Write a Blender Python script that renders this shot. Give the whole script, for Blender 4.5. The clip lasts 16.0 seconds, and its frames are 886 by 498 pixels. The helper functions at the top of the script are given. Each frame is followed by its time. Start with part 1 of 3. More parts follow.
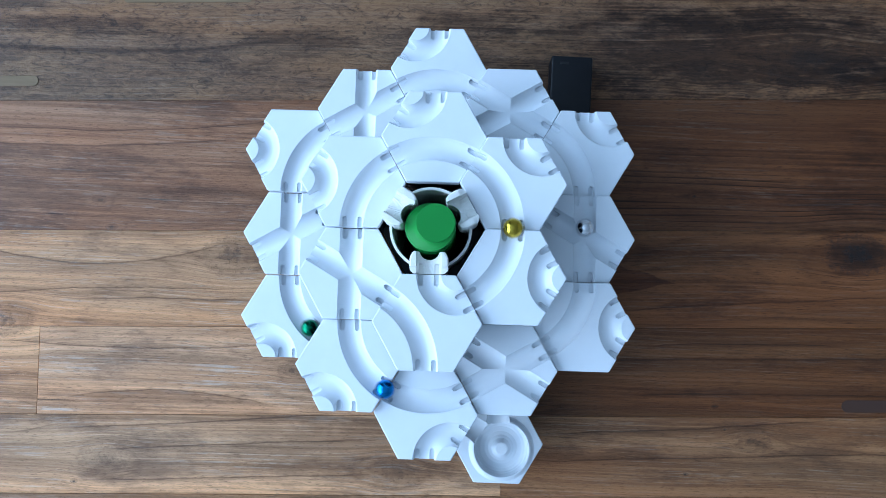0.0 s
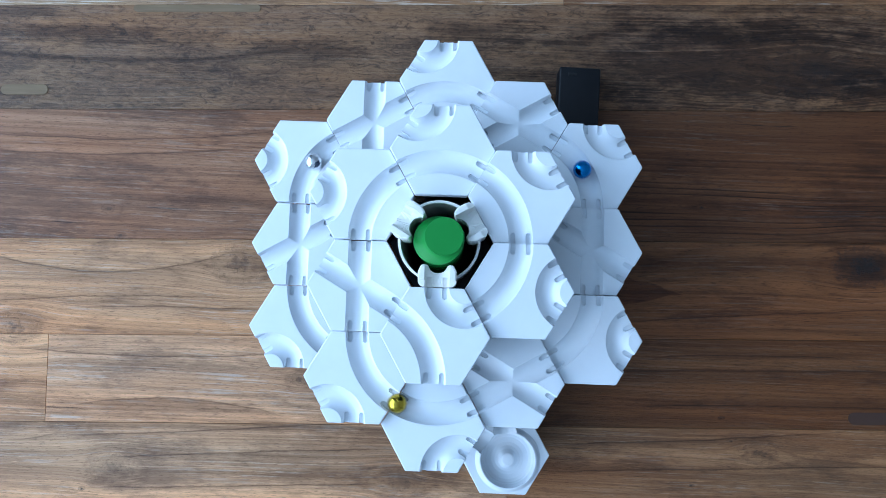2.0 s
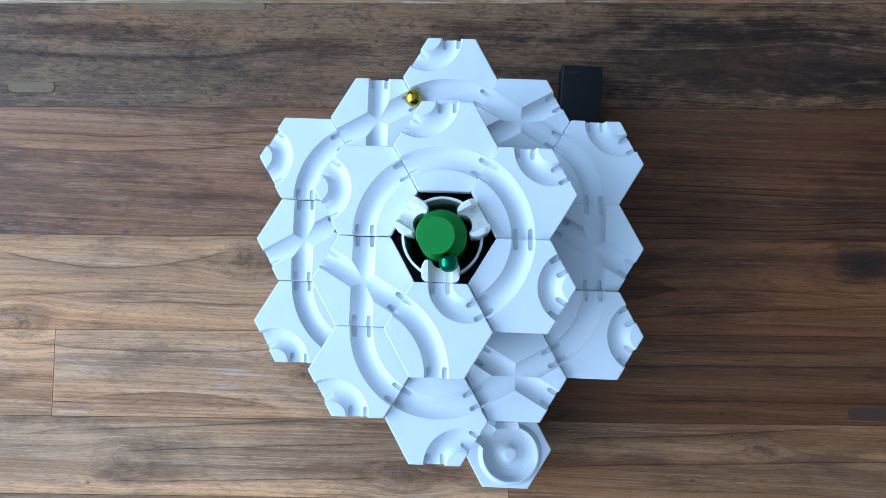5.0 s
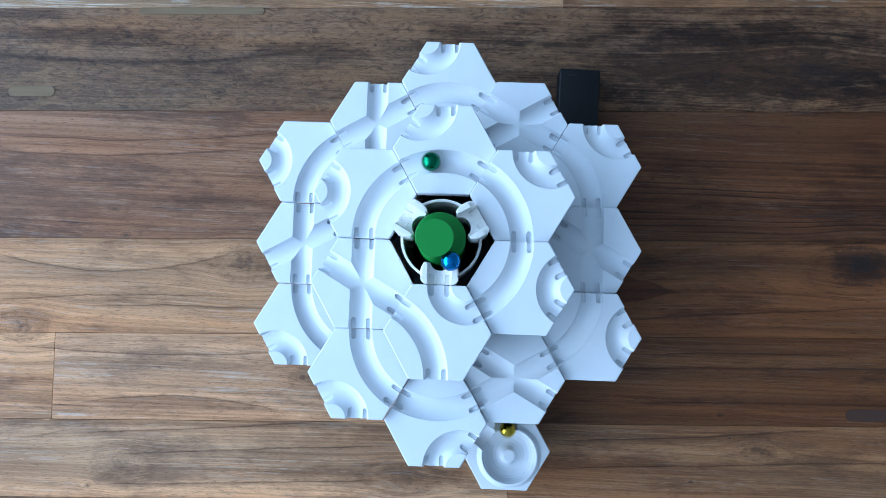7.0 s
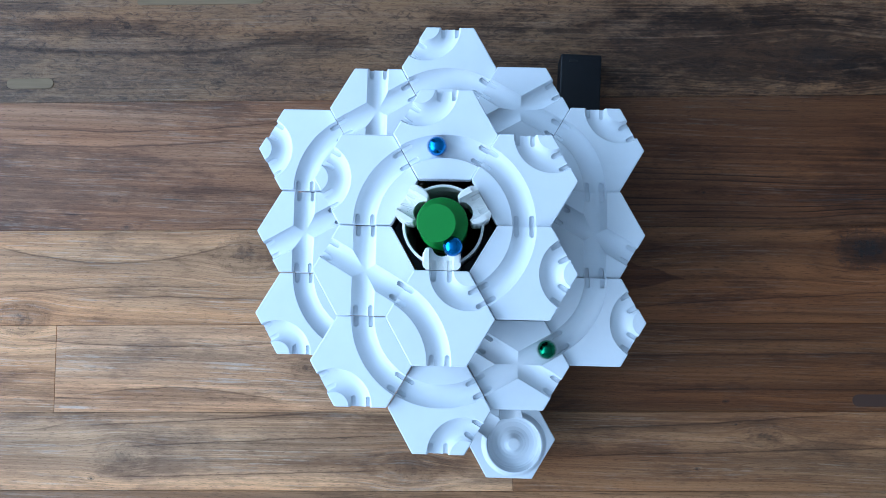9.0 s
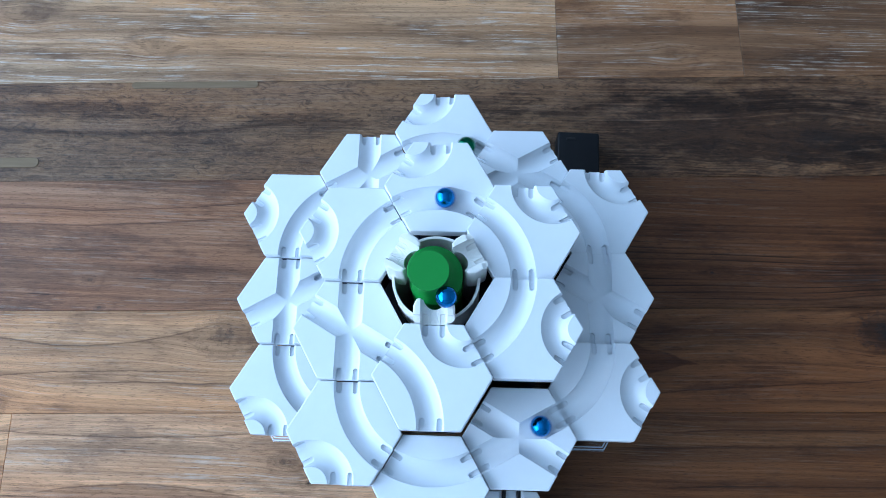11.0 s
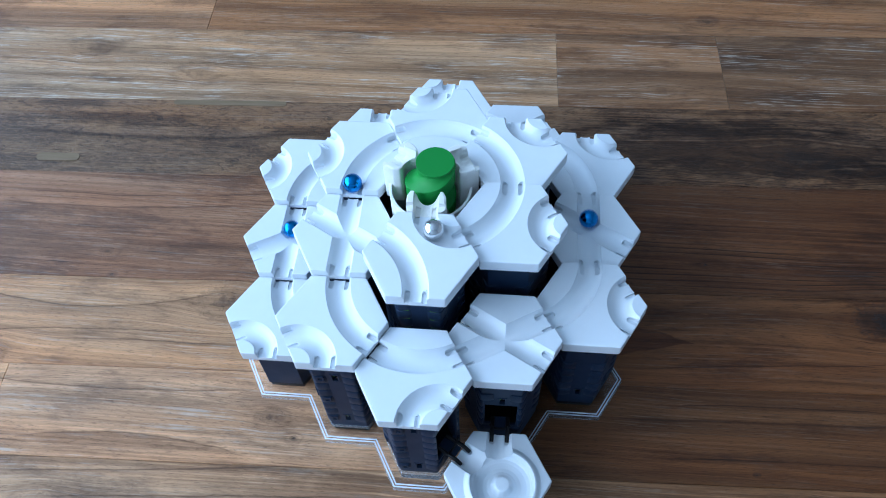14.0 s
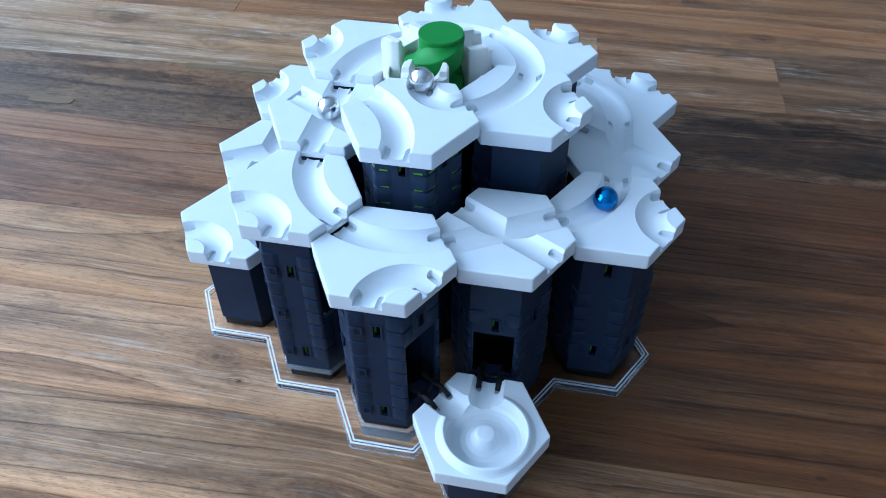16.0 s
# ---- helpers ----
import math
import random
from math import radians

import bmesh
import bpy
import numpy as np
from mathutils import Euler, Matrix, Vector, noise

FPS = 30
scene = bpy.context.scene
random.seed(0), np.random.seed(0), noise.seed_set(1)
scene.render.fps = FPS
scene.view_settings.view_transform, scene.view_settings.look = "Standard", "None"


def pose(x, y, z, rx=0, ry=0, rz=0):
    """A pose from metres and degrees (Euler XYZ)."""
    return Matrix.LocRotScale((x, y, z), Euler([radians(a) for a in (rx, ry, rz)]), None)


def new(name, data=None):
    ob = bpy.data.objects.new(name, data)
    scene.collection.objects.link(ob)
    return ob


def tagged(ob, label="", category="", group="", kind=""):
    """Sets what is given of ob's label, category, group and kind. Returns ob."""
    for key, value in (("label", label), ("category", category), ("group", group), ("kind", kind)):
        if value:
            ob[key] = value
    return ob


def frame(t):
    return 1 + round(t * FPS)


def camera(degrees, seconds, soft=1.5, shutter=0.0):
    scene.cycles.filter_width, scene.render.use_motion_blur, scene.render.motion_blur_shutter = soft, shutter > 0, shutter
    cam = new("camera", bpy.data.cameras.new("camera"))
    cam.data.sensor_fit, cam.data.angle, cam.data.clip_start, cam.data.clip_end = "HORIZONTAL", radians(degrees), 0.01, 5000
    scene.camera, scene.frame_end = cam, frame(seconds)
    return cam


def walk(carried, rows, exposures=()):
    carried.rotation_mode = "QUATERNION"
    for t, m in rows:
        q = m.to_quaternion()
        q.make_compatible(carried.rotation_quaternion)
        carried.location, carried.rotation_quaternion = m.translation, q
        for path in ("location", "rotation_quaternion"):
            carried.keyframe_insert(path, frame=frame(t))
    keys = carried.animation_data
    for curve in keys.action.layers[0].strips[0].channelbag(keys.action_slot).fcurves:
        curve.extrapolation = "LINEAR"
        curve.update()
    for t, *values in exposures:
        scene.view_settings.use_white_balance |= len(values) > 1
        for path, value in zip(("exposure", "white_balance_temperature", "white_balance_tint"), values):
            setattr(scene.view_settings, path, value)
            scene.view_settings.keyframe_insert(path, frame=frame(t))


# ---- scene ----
cam = camera(58.1, 16.0, 0.7, 0.35)
# seconds, place and turn
PATH = [
    (0, 0.0169, -0.0518, 0.6508, 4.40, 0.84, 1.87),
    (0.5, 0.0154, -0.0548, 0.6522, 4.55, 0.83, 1.95),
    (1, 0.0137, -0.0500, 0.6514, 4.39, 0.92, 2.08),
    (1.5, 0.0129, -0.0440, 0.6501, 4.40, 0.92, 2.19),
    (2, 0.0138, -0.0435, 0.6529, 4.38, 1.09, 2.15),
    (2.5, 0.0126, -0.0461, 0.6547, 4.43, 1.10, 2.17),
    (3, 0.0130, -0.0452, 0.6549, 4.37, 1.15, 2.15),
    (3.5, 0.0137, -0.0454, 0.6543, 4.40, 1.17, 2.18),
    (4, 0.0128, -0.0466, 0.6555, 4.33, 1.20, 2.25),
    (6.5, 0.0144, -0.0459, 0.6603, 4.41, 1.26, 2.12),
    (7, 0.0132, -0.0480, 0.6607, 4.66, 1.14, 2.11),
    (7.5, 0.0143, -0.0459, 0.6612, 4.33, 1.29, 2.04),
    (8, 0.0156, -0.0499, 0.6626, 4.34, 1.37, 1.90),
    (8.5, 0.0148, -0.0539, 0.6622, 4.39, 1.38, 1.71),
    (9, 0.0137, -0.0554, 0.6560, 4.49, 1.38, 1.51),
    (9.5, 0.0118, -0.0740, 0.6479, 7.42, 1.28, 1.34),
    (10, 0.0164, -0.1015, 0.6393, 13.07, 1.24, 1.15),
    (10.2, 0.0129, -0.1024, 0.6309, 13.62, 1.24, 1.14),
    (12.3, 0.0254, -0.2196, 0.5936, 25.43, 0.79, 2.96),
    (12.5, 0.0170, -0.2416, 0.5954, 26.63, 0.95, 2.63),
    (13, 0.0127, -0.2788, 0.5786, 29.30, 0.95, 2.32),
    (13.5, 0.0259, -0.2939, 0.5590, 32.17, 0.46, 3.25),
    (14, 0.0466, -0.3138, 0.5415, 34.03, 1.76, 4.83),
    (14.5, 0.0489, -0.3361, 0.5079, 35.91, 0.58, 7.01),
    (15, 0.0541, -0.3508, 0.4575, 38.47, 0.23, 8.65),
    (15.5, 0.0654, -0.3598, 0.4081, 41.16, 0.50, 9.78),
    (16, 0.0775, -0.3702, 0.3754, 45.96, 0.30, 10.93),
]
walk(cam, [(row[0], pose(*row[1:])) for row in PATH], ((0, 0.0), (13.5, 0.0), (14.5, 0.02), (16, 0.08)))

# ---- light ----
world = bpy.data.worlds.new("sky")
scene.world = world
world.use_nodes = True
sky = world.node_tree.nodes.new("ShaderNodeTexSky")
sky.sky_type, sky.sun_disc, sky.sun_elevation, sky.sun_rotation = "NISHITA", False, radians(35), radians(250)
world.node_tree.links.new(sky.outputs[0], world.node_tree.nodes["Background"].inputs[0])
world.node_tree.nodes["Background"].inputs[1].default_value = 0.12

# the room: the table stands beside a wide window in the west wall
ROOM_W, ROOM_E, ROOM_S, ROOM_N, FLOOR, CEIL = -1.3, 2.6, -2.0, 2.4, -0.75, 2.05
WIN = (-1.75, 1.15, 0.22, 1.98)  # y from, y to, z from, z to
lamp = bpy.data.lights.new("window_daylight", "AREA")
lamp.shape, lamp.size, lamp.size_y, lamp.energy, lamp.color = "RECTANGLE", WIN[3] - WIN[2], WIN[1] - WIN[0], 67.5, (0.540, 0.90, 1.39)
daylight = new("window_daylight", lamp)
daylight.matrix_world = pose(ROOM_W - 0.1, (WIN[0] + WIN[1]) / 2, (WIN[2] + WIN[3]) / 2, 0, -90, 0)

# ---- materials ----


def shader(name, color=(0.8, 0.8, 0.8), rough=0.5, metal=0.0, **more):
    m = bpy.data.materials.new(name)
    m.use_nodes = True
    b = m.node_tree.nodes["Principled BSDF"]
    b.inputs["Base Color"].default_value = (*color, 1)
    b.inputs["Roughness"].default_value = rough
    b.inputs["Metallic"].default_value = metal
    for k, v in more.items():
        b.inputs[k.replace("_", " ")].default_value = v
    return m


class Tree:
    """Short hand for a material's nodes."""

    def __init__(self, m):
        self.t, self.b = m.node_tree, m.node_tree.nodes["Principled BSDF"]

    def node(self, kind, **values):
        n = self.t.nodes.new(kind)
        for k, v in values.items():
            setattr(n, k, v)
        return n

    def link(self, a, b):
        self.t.links.new(a, b)

    def put(self, socket, v):
        if isinstance(v, bpy.types.NodeSocket):
            self.link(v, socket)
        else:
            socket.default_value = v

    def math(self, op, a, b=0.0, clamp=False):
        n = self.node("ShaderNodeMath", operation=op, use_clamp=clamp)
        self.put(n.inputs[0], a), self.put(n.inputs[1], b)
        return n.outputs[0]

    def vmath(self, op, a, b=(0, 0, 0)):
        n = self.node("ShaderNodeVectorMath", operation=op)
        self.put(n.inputs[0], a), self.put(n.inputs[1], b)
        return n.outputs["Value" if op in ("LENGTH", "DISTANCE", "DOT_PRODUCT") else "Vector"]

    def noise(self, vec, scale, detail=4.0, rough=0.55, distort=0.0):
        n = self.node("ShaderNodeTexNoise")
        self.put(n.inputs["Vector"], vec)
        n.inputs["Scale"].default_value, n.inputs["Detail"].default_value = scale, detail
        n.inputs["Roughness"].default_value, n.inputs["Distortion"].default_value = rough, distort
        return n.outputs[0]

    def ramp(self, v, stops):
        n = self.node("ShaderNodeValToRGB")
        self.put(n.inputs[0], v)
        e = n.color_ramp.elements
        while len(e) < len(stops):
            e.new(0.5)
        for el, (p, c) in zip(e, stops):
            el.position, el.color = p, (*(c if isinstance(c, tuple) else (c, c, c)), 1)
        return n.outputs[0]

    def mix(self, fac, a, b, blend="MIX"):
        n = self.node("ShaderNodeMix", data_type="RGBA", blend_type=blend)
        self.put(n.inputs[0], fac)
        for i, v in ((6, a), (7, b)):
            self.put(n.inputs[i], (*v, 1) if isinstance(v, tuple) else v)
        return n.outputs[2]

    def bump(self, height, strength, dist, normal=None):
        n = self.node("ShaderNodeBump")
        n.inputs["Strength"].default_value, n.inputs["Distance"].default_value = strength, dist
        self.put(n.inputs["Height"], height)
        if normal:
            self.link(normal, n.inputs["Normal"])
        return n.outputs[0]


def plastic(name, color, rough, grain=0.00003, soft=0.0003, vary=0.06):
    """Moulded plastic: soft edges, faint mottling and fine grain."""
    m = shader(name, color, rough)
    t = Tree(m)
    pos = t.node("ShaderNodeNewGeometry").outputs["Position"]
    mott = t.noise(pos, 90, 3)
    dark = tuple(c * (1 - vary) for c in color)
    t.link(t.mix(mott, color, dark), t.b.inputs["Base Color"])
    t.link(t.math("ADD", t.math("MULTIPLY", mott, 0.16), rough - 0.08), t.b.inputs["Roughness"])
    bev = t.node("ShaderNodeBevel", samples=4)
    bev.inputs["Radius"].default_value = soft
    t.link(t.bump(t.noise(pos, 2600, 2), 0.25, grain, bev.outputs[0]), t.b.inputs["Normal"])
    return m


WHITE = plastic("white_plastic", (0.775, 0.81, 0.845), 0.38)
OUTLET_WHITE = plastic("ivory_plastic", (0.86, 0.845, 0.80), 0.45)
t = Tree(OUTLET_WHITE)  # printed in thin layers
layer = t.node("ShaderNodeSeparateXYZ")
t.link(t.node("ShaderNodeNewGeometry").outputs["Position"], layer.inputs[0])
layer = t.math("SINE", t.math("MULTIPLY", layer.outputs[2], 2 * math.pi / 0.00042))
t.link(t.bump(layer, 0.5, 0.00012), t.b.inputs["Normal"])
DARK = plastic("slate_plastic", (0.014, 0.030, 0.063), 0.48, vary=0.25)
DARK.node_tree.nodes["Principled BSDF"].inputs["Specular IOR Level"].default_value = 0.23
BLACK = plastic("black_plastic", (0.006, 0.006, 0.008), 0.5, vary=0.3)
BLACK.node_tree.nodes["Principled BSDF"].inputs["Specular IOR Level"].default_value = 0.3
GREEN = plastic("green_plastic", (0.003, 0.235, 0.036), 0.5, soft=0.0004)
GREEN.node_tree.nodes["Principled BSDF"].inputs["Specular IOR Level"].default_value = 0.3
LIME = plastic("lime_plastic", (0.10, 0.30, 0.02), 0.5)
CLEAR = shader("clear_plastic", (0.97, 0.98, 1.0), 0.03, 0.0, Transmission_Weight=1.0, IOR=1.3)
# white mixed in to paint the window light caught by clear edges
MILKY = shader("whitened_clear_plastic", (0.86, 0.90, 0.95), 0.12, 0.0, Transmission_Weight=0.90, IOR=1.42)
EDGE_GLOW = shader("whitened_clear_edge", (0.9, 0.94, 1.0), 0.10, 0.0, Transmission_Weight=0.45, IOR=1.5)
WALL = shader("wall_paint", (0.58, 0.58, 0.58), 0.8)
FLOOR_PAINT = shader("floor_tiles", (0.30, 0.33, 0.38), 0.5)
CEIL_PAINT = shader("ceiling_paint", (0.74, 0.74, 0.74), 0.9)
STEEL = shader("steel_ball", (0.74, 0.74, 0.75), 0.10, 1.0)
GOLD = shader("gold_ball", (0.52, 0.36, 0.045), 0.07, 1.0)
BLUE = shader("blue_ball", (0.005, 0.20, 0.52), 0.07, 1.0)
EMERALD = shader("green_ball", (0.003, 0.17, 0.08), 0.07, 1.0)
for m in (WALL, FLOOR_PAINT, CEIL_PAINT):
    t = Tree(m)
    base = tuple(t.b.inputs["Base Color"].default_value)[:3]
    t.link(t.mix(t.noise(t.node("ShaderNodeNewGeometry").outputs["Position"], 6, 6), base, tuple(c * 0.85 for c in base)), t.b.inputs["Base Color"])

GRAIN_TURN = 1.7  # degrees by which the boards lie turned to the toy
# knots on the table: place, size, darkness
KNOTS = ((-0.168, -0.012, 0.015, 0.55), (0.343, 0.004, 0.016, 1.0), (-0.262, -0.181, 0.011, 0.45), (-0.280, 0.030, 0.004, 0.5), (-0.352, -0.072, 0.013, 0.6),
         (-0.200, 0.149, 0.004, 0.6), (-0.197, 0.132, 0.004, 0.6), (0.216, 0.152, 0.010, 0.3), (-0.112, -0.104, 0.006, 0.6), (-0.027, -0.184, 0.012, 0.3),
         (-0.372, 0.270, 0.012, 0.3), (-0.254, 0.240, 0.009, 0.3), (0.30, 0.165, 0.022, 0.6), (0.190, 0.240, 0.008, 0.25), (0.258, -0.149, 0.009, 0.55), (0.236, -0.140, 0.0011, 1.0), (0.24, 0.34, 0.008, 0.7), (0.228, -0.122, 0.0017, 1.0), (0.205, -0.176, 0.0014, 1.0), (-0.286, -0.199, 0.0016, 1.0), (-0.093, -0.119, 0.0022, 0.9), (-0.268, 0.008, 0.0032, 0.7), (0.21, 0.048, 0.0012, 1.0))


# stains, and wide patches at (0.37, 0.06), (0.27, 0.17), (-0.045, -0.165) that paint in the window's fall-off: place,
# half length, half width, strength
STAINS_AND_SHADE = ((-0.24, -0.130, 0.11, 0.012, 0.45), (0.345, 0.003, 0.030, 0.022, 0.85), (0.37, 0.060, 0.10, 0.045, 0.55), (-0.345, -0.062, 0.045, 0.013, 0.35), (-0.30, 0.178, 0.10, 0.011, 0.85), (-0.12, 0.168, 0.07, 0.013, 0.75), (-0.37, 0.195, 0.05, 0.008, 0.7),
          (0.27, 0.170, 0.26, 0.064, 0.95), (0.25, 0.195, 0.12, 0.012, 0.7), (0.37, 0.150, 0.10, 0.026, 0.6), (-0.02, -0.172, 0.036, 0.016, 0.22), (-0.150, -0.008, 0.035, 0.018, 0.45), (-0.045, -0.165, 0.13, 0.060, 0.48), (0.02, 0.19, 0.06, 0.012, 0.75))


# long dark veins in the grain: from x, to x, y = a + b x + c x x, half width, depth of the shade on one side
VEINS_WEST = (
    (-0.390, -0.161, 0.1041, 0.8801, 1.5258, 0.0009, 0.014), (-0.390, -0.160, -0.0508, -0.1070, -0.2826, 0.0006, -0.006), (-0.310, -0.141, -0.0560, -0.0789, -0.2281, 0.0006, 0.003),
    (-0.306, -0.120, -0.1827, -0.5412, -1.2547, 0.0007, 0.014), (-0.273, -0.030, -0.1552, 0.0515, -0.0671, 0.0006, 0.004), (-0.307, -0.080, -0.1307, 0.1057, 0.0608, 0.0007, 0.005),
    (-0.285, -0.030, -0.1830, 0.0551, 0.0060, 0.0006, 0.003), (-0.358, -0.293, 0.0706, 1.2311, 1.6109, 0.0006, 0.004), (-0.364, -0.121, -0.0649, 0.2011, 0.3922, 0.0006, -0.005),
    (-0.420, -0.120, 0.2000, 0.3010, 0.5085, 0.0024, 0.005), (-0.400, -0.160, 0.1162, 0.2551, 0.3923, 0.0010, 0.012), (-0.351, -0.120, 0.1260, 0.1548, 0.2718, 0.0006, -0.003), (-0.390, -0.130, 0.1278, 0.2610, 0.4275, 0.0006, -0.003))
VEINS_EAST = (
    (0.140, 0.390, -0.0629, 0.1119, -0.0636, 0.0006, -0.004), (0.120, 0.420, -0.0903, 0.0187, 0.0277, 0.0012, 0.016), (0.140, 0.390, -0.1224, 0.0578, -0.0561, 0.0007, -0.006), (0.155, 0.346, -0.0910, 0.1245, -0.1897, 0.0005, 0.003),
    (0.236, 0.420, -0.0083, 0.1461, -0.1655, 0.0013, -0.004), (0.080, 0.328, -0.1504, 0.0174, 0.1468, 0.0007, 0.005), (0.090, 0.390, -0.1756, 0.0616, -0.0133, 0.0007, -0.005))


def wood_material(name, wormy=0.0):
    """Worn boards; wormy: the share of rough, short, uneven grain over the long straight grain."""
    m = shader(name, (0.2, 0.12, 0.07), 0.5)
    t = Tree(m)
    info = t.node("ShaderNodeObjectInfo")
    tone, rnd = info.outputs["Color"], info.outputs["Random"]
    at = t.node("ShaderNodeNewGeometry").outputs["Position"]
    knot_dark, bend, swirl = 0.0, 0.0, 0.0
    sep = t.node("ShaderNodeSeparateXYZ")
    t.link(at, sep.inputs[0])
    gnarl = t.math("MULTIPLY", t.math("SUBTRACT", t.noise(at, 230, 5, 0.7), 0.5), 1.7)
    on_rough = lambda x, y: 0.115 < y - math.tan(radians(GRAIN_TURN)) * x < 0.218
    for x, y, r, dark in [k for k in KNOTS if on_rough(*k[:2]) == bool(wormy)]:
        d = t.vmath("LENGTH", t.vmath("MULTIPLY", t.vmath("SUBTRACT", at, (x, y, 0)), (0.62 / r, 1 / r, 0)))
        near = t.math("POWER", 2.718, t.math("MULTIPLY", t.math("MULTIPLY", d, d), -0.45))
        side = t.math("MULTIPLY", t.math("SUBTRACT", sep.outputs[1], y), near)
        bend = t.math("ADD", bend, t.math("MULTIPLY", side, -0.6))
        swirl = t.math("ADD", swirl, t.math("MULTIPLY", near, 0.07))
        worn = t.math("ADD", d, gnarl)
        rim = t.ramp(worn, ((0.0, 1.0), (0.26, 0.95), (0.42, 0.40), (0.72, 0.30), (0.90, 0.50), (1.0, 0.0)))
        knot_dark = t.math("MAXIMUM", knot_dark, t.math("MULTIPLY", rim, dark))
    shift = t.node("ShaderNodeCombineXYZ")
    t.link(t.math("MULTIPLY", rnd, 7.0), shift.inputs[0])
    t.link(bend, shift.inputs[1])
    t.link(t.math("MULTIPLY", rnd, 3.0), shift.inputs[2])
    p = t.vmath("ADD", at, shift.outputs[0])
    # slow swerves of the grain
    sway = t.math("MULTIPLY", t.math("SUBTRACT", t.noise(t.vmath("MULTIPLY", p, (2.2, 6, 1)), 1.0, 2), 0.5), 0.022)
    sw = t.node("ShaderNodeCombineXYZ")
    t.link(sway, sw.inputs[1])
    p = t.vmath("ADD", p, sw.outputs[0])
    rings = t.noise(t.vmath("MULTIPLY", p, (0.55, 44, 1)), 1.0, 6, 0.62)
    streak = t.noise(t.vmath("MULTIPLY", p, (4.5, 480, 1)), 1.0, 5, 0.72)
    pores = t.noise(t.vmath("MULTIPLY", p, (150, 1500, 1)), 1.0, 3, 0.7)
    cracks = t.noise(t.vmath("MULTIPLY", p, (12, 520, 1)), 1.0, 3, 0.5)
    growth = t.math("ADD", t.noise(t.vmath("MULTIPLY", p, (0.9, 11, 1)), 1.0, 2, 0.45), swirl)
    growth = t.math("ADD", t.math("MULTIPLY", growth, 17.0), t.math("MULTIPLY", streak, 0.9))
    growth = t.math("FRACT", growth)
    sep2 = t.node("ShaderNodeSeparateXYZ")
    t.link(p, sep2.inputs[0])
    blot = t.noise(t.vmath("MULTIPLY", p, (9, 30, 1)), 1.0, 7, 0.7)
    hue = t.noise(t.vmath("MULTIPLY", p, (3, 22, 1)), 1.0, 3)
    tone = t.mix(t.ramp(hue, ((0.35, 0.0), (0.65, 1.0))), t.mix(1.0, tone, (0.92, 0.97, 1.02), "MULTIPLY"), t.mix(1.0, tone, (1.10, 0.99, 0.88), "MULTIPLY"))
    dark = t.mix(1.0, tone, (0.62, 0.55, 0.50), "MULTIPLY")
    lite = t.mix(1.0, tone, (1.36, 1.31, 1.25), "MULTIPLY")
    col = t.mix(t.ramp(rings, ((0.38, 0.0), (0.50, 0.5), (0.62, 1.0))), dark, lite)
    col = t.mix(t.ramp(growth, ((0.0, 0.46), (0.08, 0.28), (0.30, 0.08), (0.80, 0.0), (0.95, 0.15), (1.0, 0.46))), col, t.mix(1.0, tone, (0.34, 0.27, 0.23), "MULTIPLY"))
    col = t.mix(t.ramp(streak, ((0.33, 0.32), (0.46, 0.0))), col, t.mix(1.0, tone, (0.40, 0.32, 0.27), "MULTIPLY"))
    col = t.mix(t.ramp(streak, ((0.54, 0.0), (0.70, 0.5))), col, t.mix(1.0, tone, (1.55, 1.50, 1.45), "MULTIPLY"))
    col = t.mix(t.ramp(blot, ((0.37, 0.72), (0.48, 0.0))), col, t.mix(1.0, col, (0.42, 0.40, 0.42), "MULTIPLY"))
    col = t.mix(t.ramp(pores, ((0.35, 0.52), (0.44, 0.0))), col, t.mix(1.0, tone, (0.18, 0.14, 0.12), "MULTIPLY"))
    col = t.mix(t.ramp(cracks, ((0.24, 0.8), (0.30, 0.0))), col, (0.015, 0.010, 0.008))
    if wormy:
        worm = t.noise(t.vmath("MULTIPLY", at, (75, 210, 1)), 1.0, 6, 0.72, 1.6)
        cloud = t.noise(t.vmath("MULTIPLY", at, (9, 34, 1)), 1.0, 5, 0.6, 0.8)
        col = t.mix(t.ramp(cloud, ((0.42, 0.0), (0.60, 0.75))), col, t.mix(1.0, tone, (1.45, 1.32, 1.08), "MULTIPLY"))
        col = t.mix(t.ramp(worm, ((0.34, 0.85), (0.50, 0.0))), col, t.mix(1.0, tone, (0.30, 0.26, 0.25), "MULTIPLY"))
        col = t.mix(t.ramp(worm, ((0.52, 0.0), (0.70, 0.65))), col, t.mix(1.0, tone, (1.75, 1.65, 1.50), "MULTIPLY"))
    # fine straight year lines, closest in one stretch of the dark boards
    lines = t.math("ADD", t.math("MULTIPLY", sep2.outputs[1], 235.0), t.math("MULTIPLY", t.noise(t.vmath("MULTIPLY", p, (1.3, 16, 1)), 1.0, 3, 0.5), 7.0))
    lines = t.ramp(t.math("FRACT", lines), ((0.0, 1.0), (0.10, 0.75), (0.24, 0.1), (0.90, 0.0), (1.0, 1.0)))
    lines = t.math("MULTIPLY", lines, t.ramp(t.noise(t.vmath("MULTIPLY", p, (5, 60, 1)), 1.0, 3, 0.6), ((0.36, 0.15), (0.56, 1.0))))
    far = t.vmath("LENGTH", t.vmath("MULTIPLY", t.vmath("SUBTRACT", at, (0.27, 0.052, 0)), (1 / 0.30, 1 / 0.038, 0)))
    close = t.math("ADD", t.ramp(far, ((0.6, 0.74), (1.0, 0.0))), 0.20)
    col = t.mix(t.math("MULTIPLY", lines, close), col, t.mix(1.0, tone, (0.15, 0.11, 0.10), "MULTIPLY"))
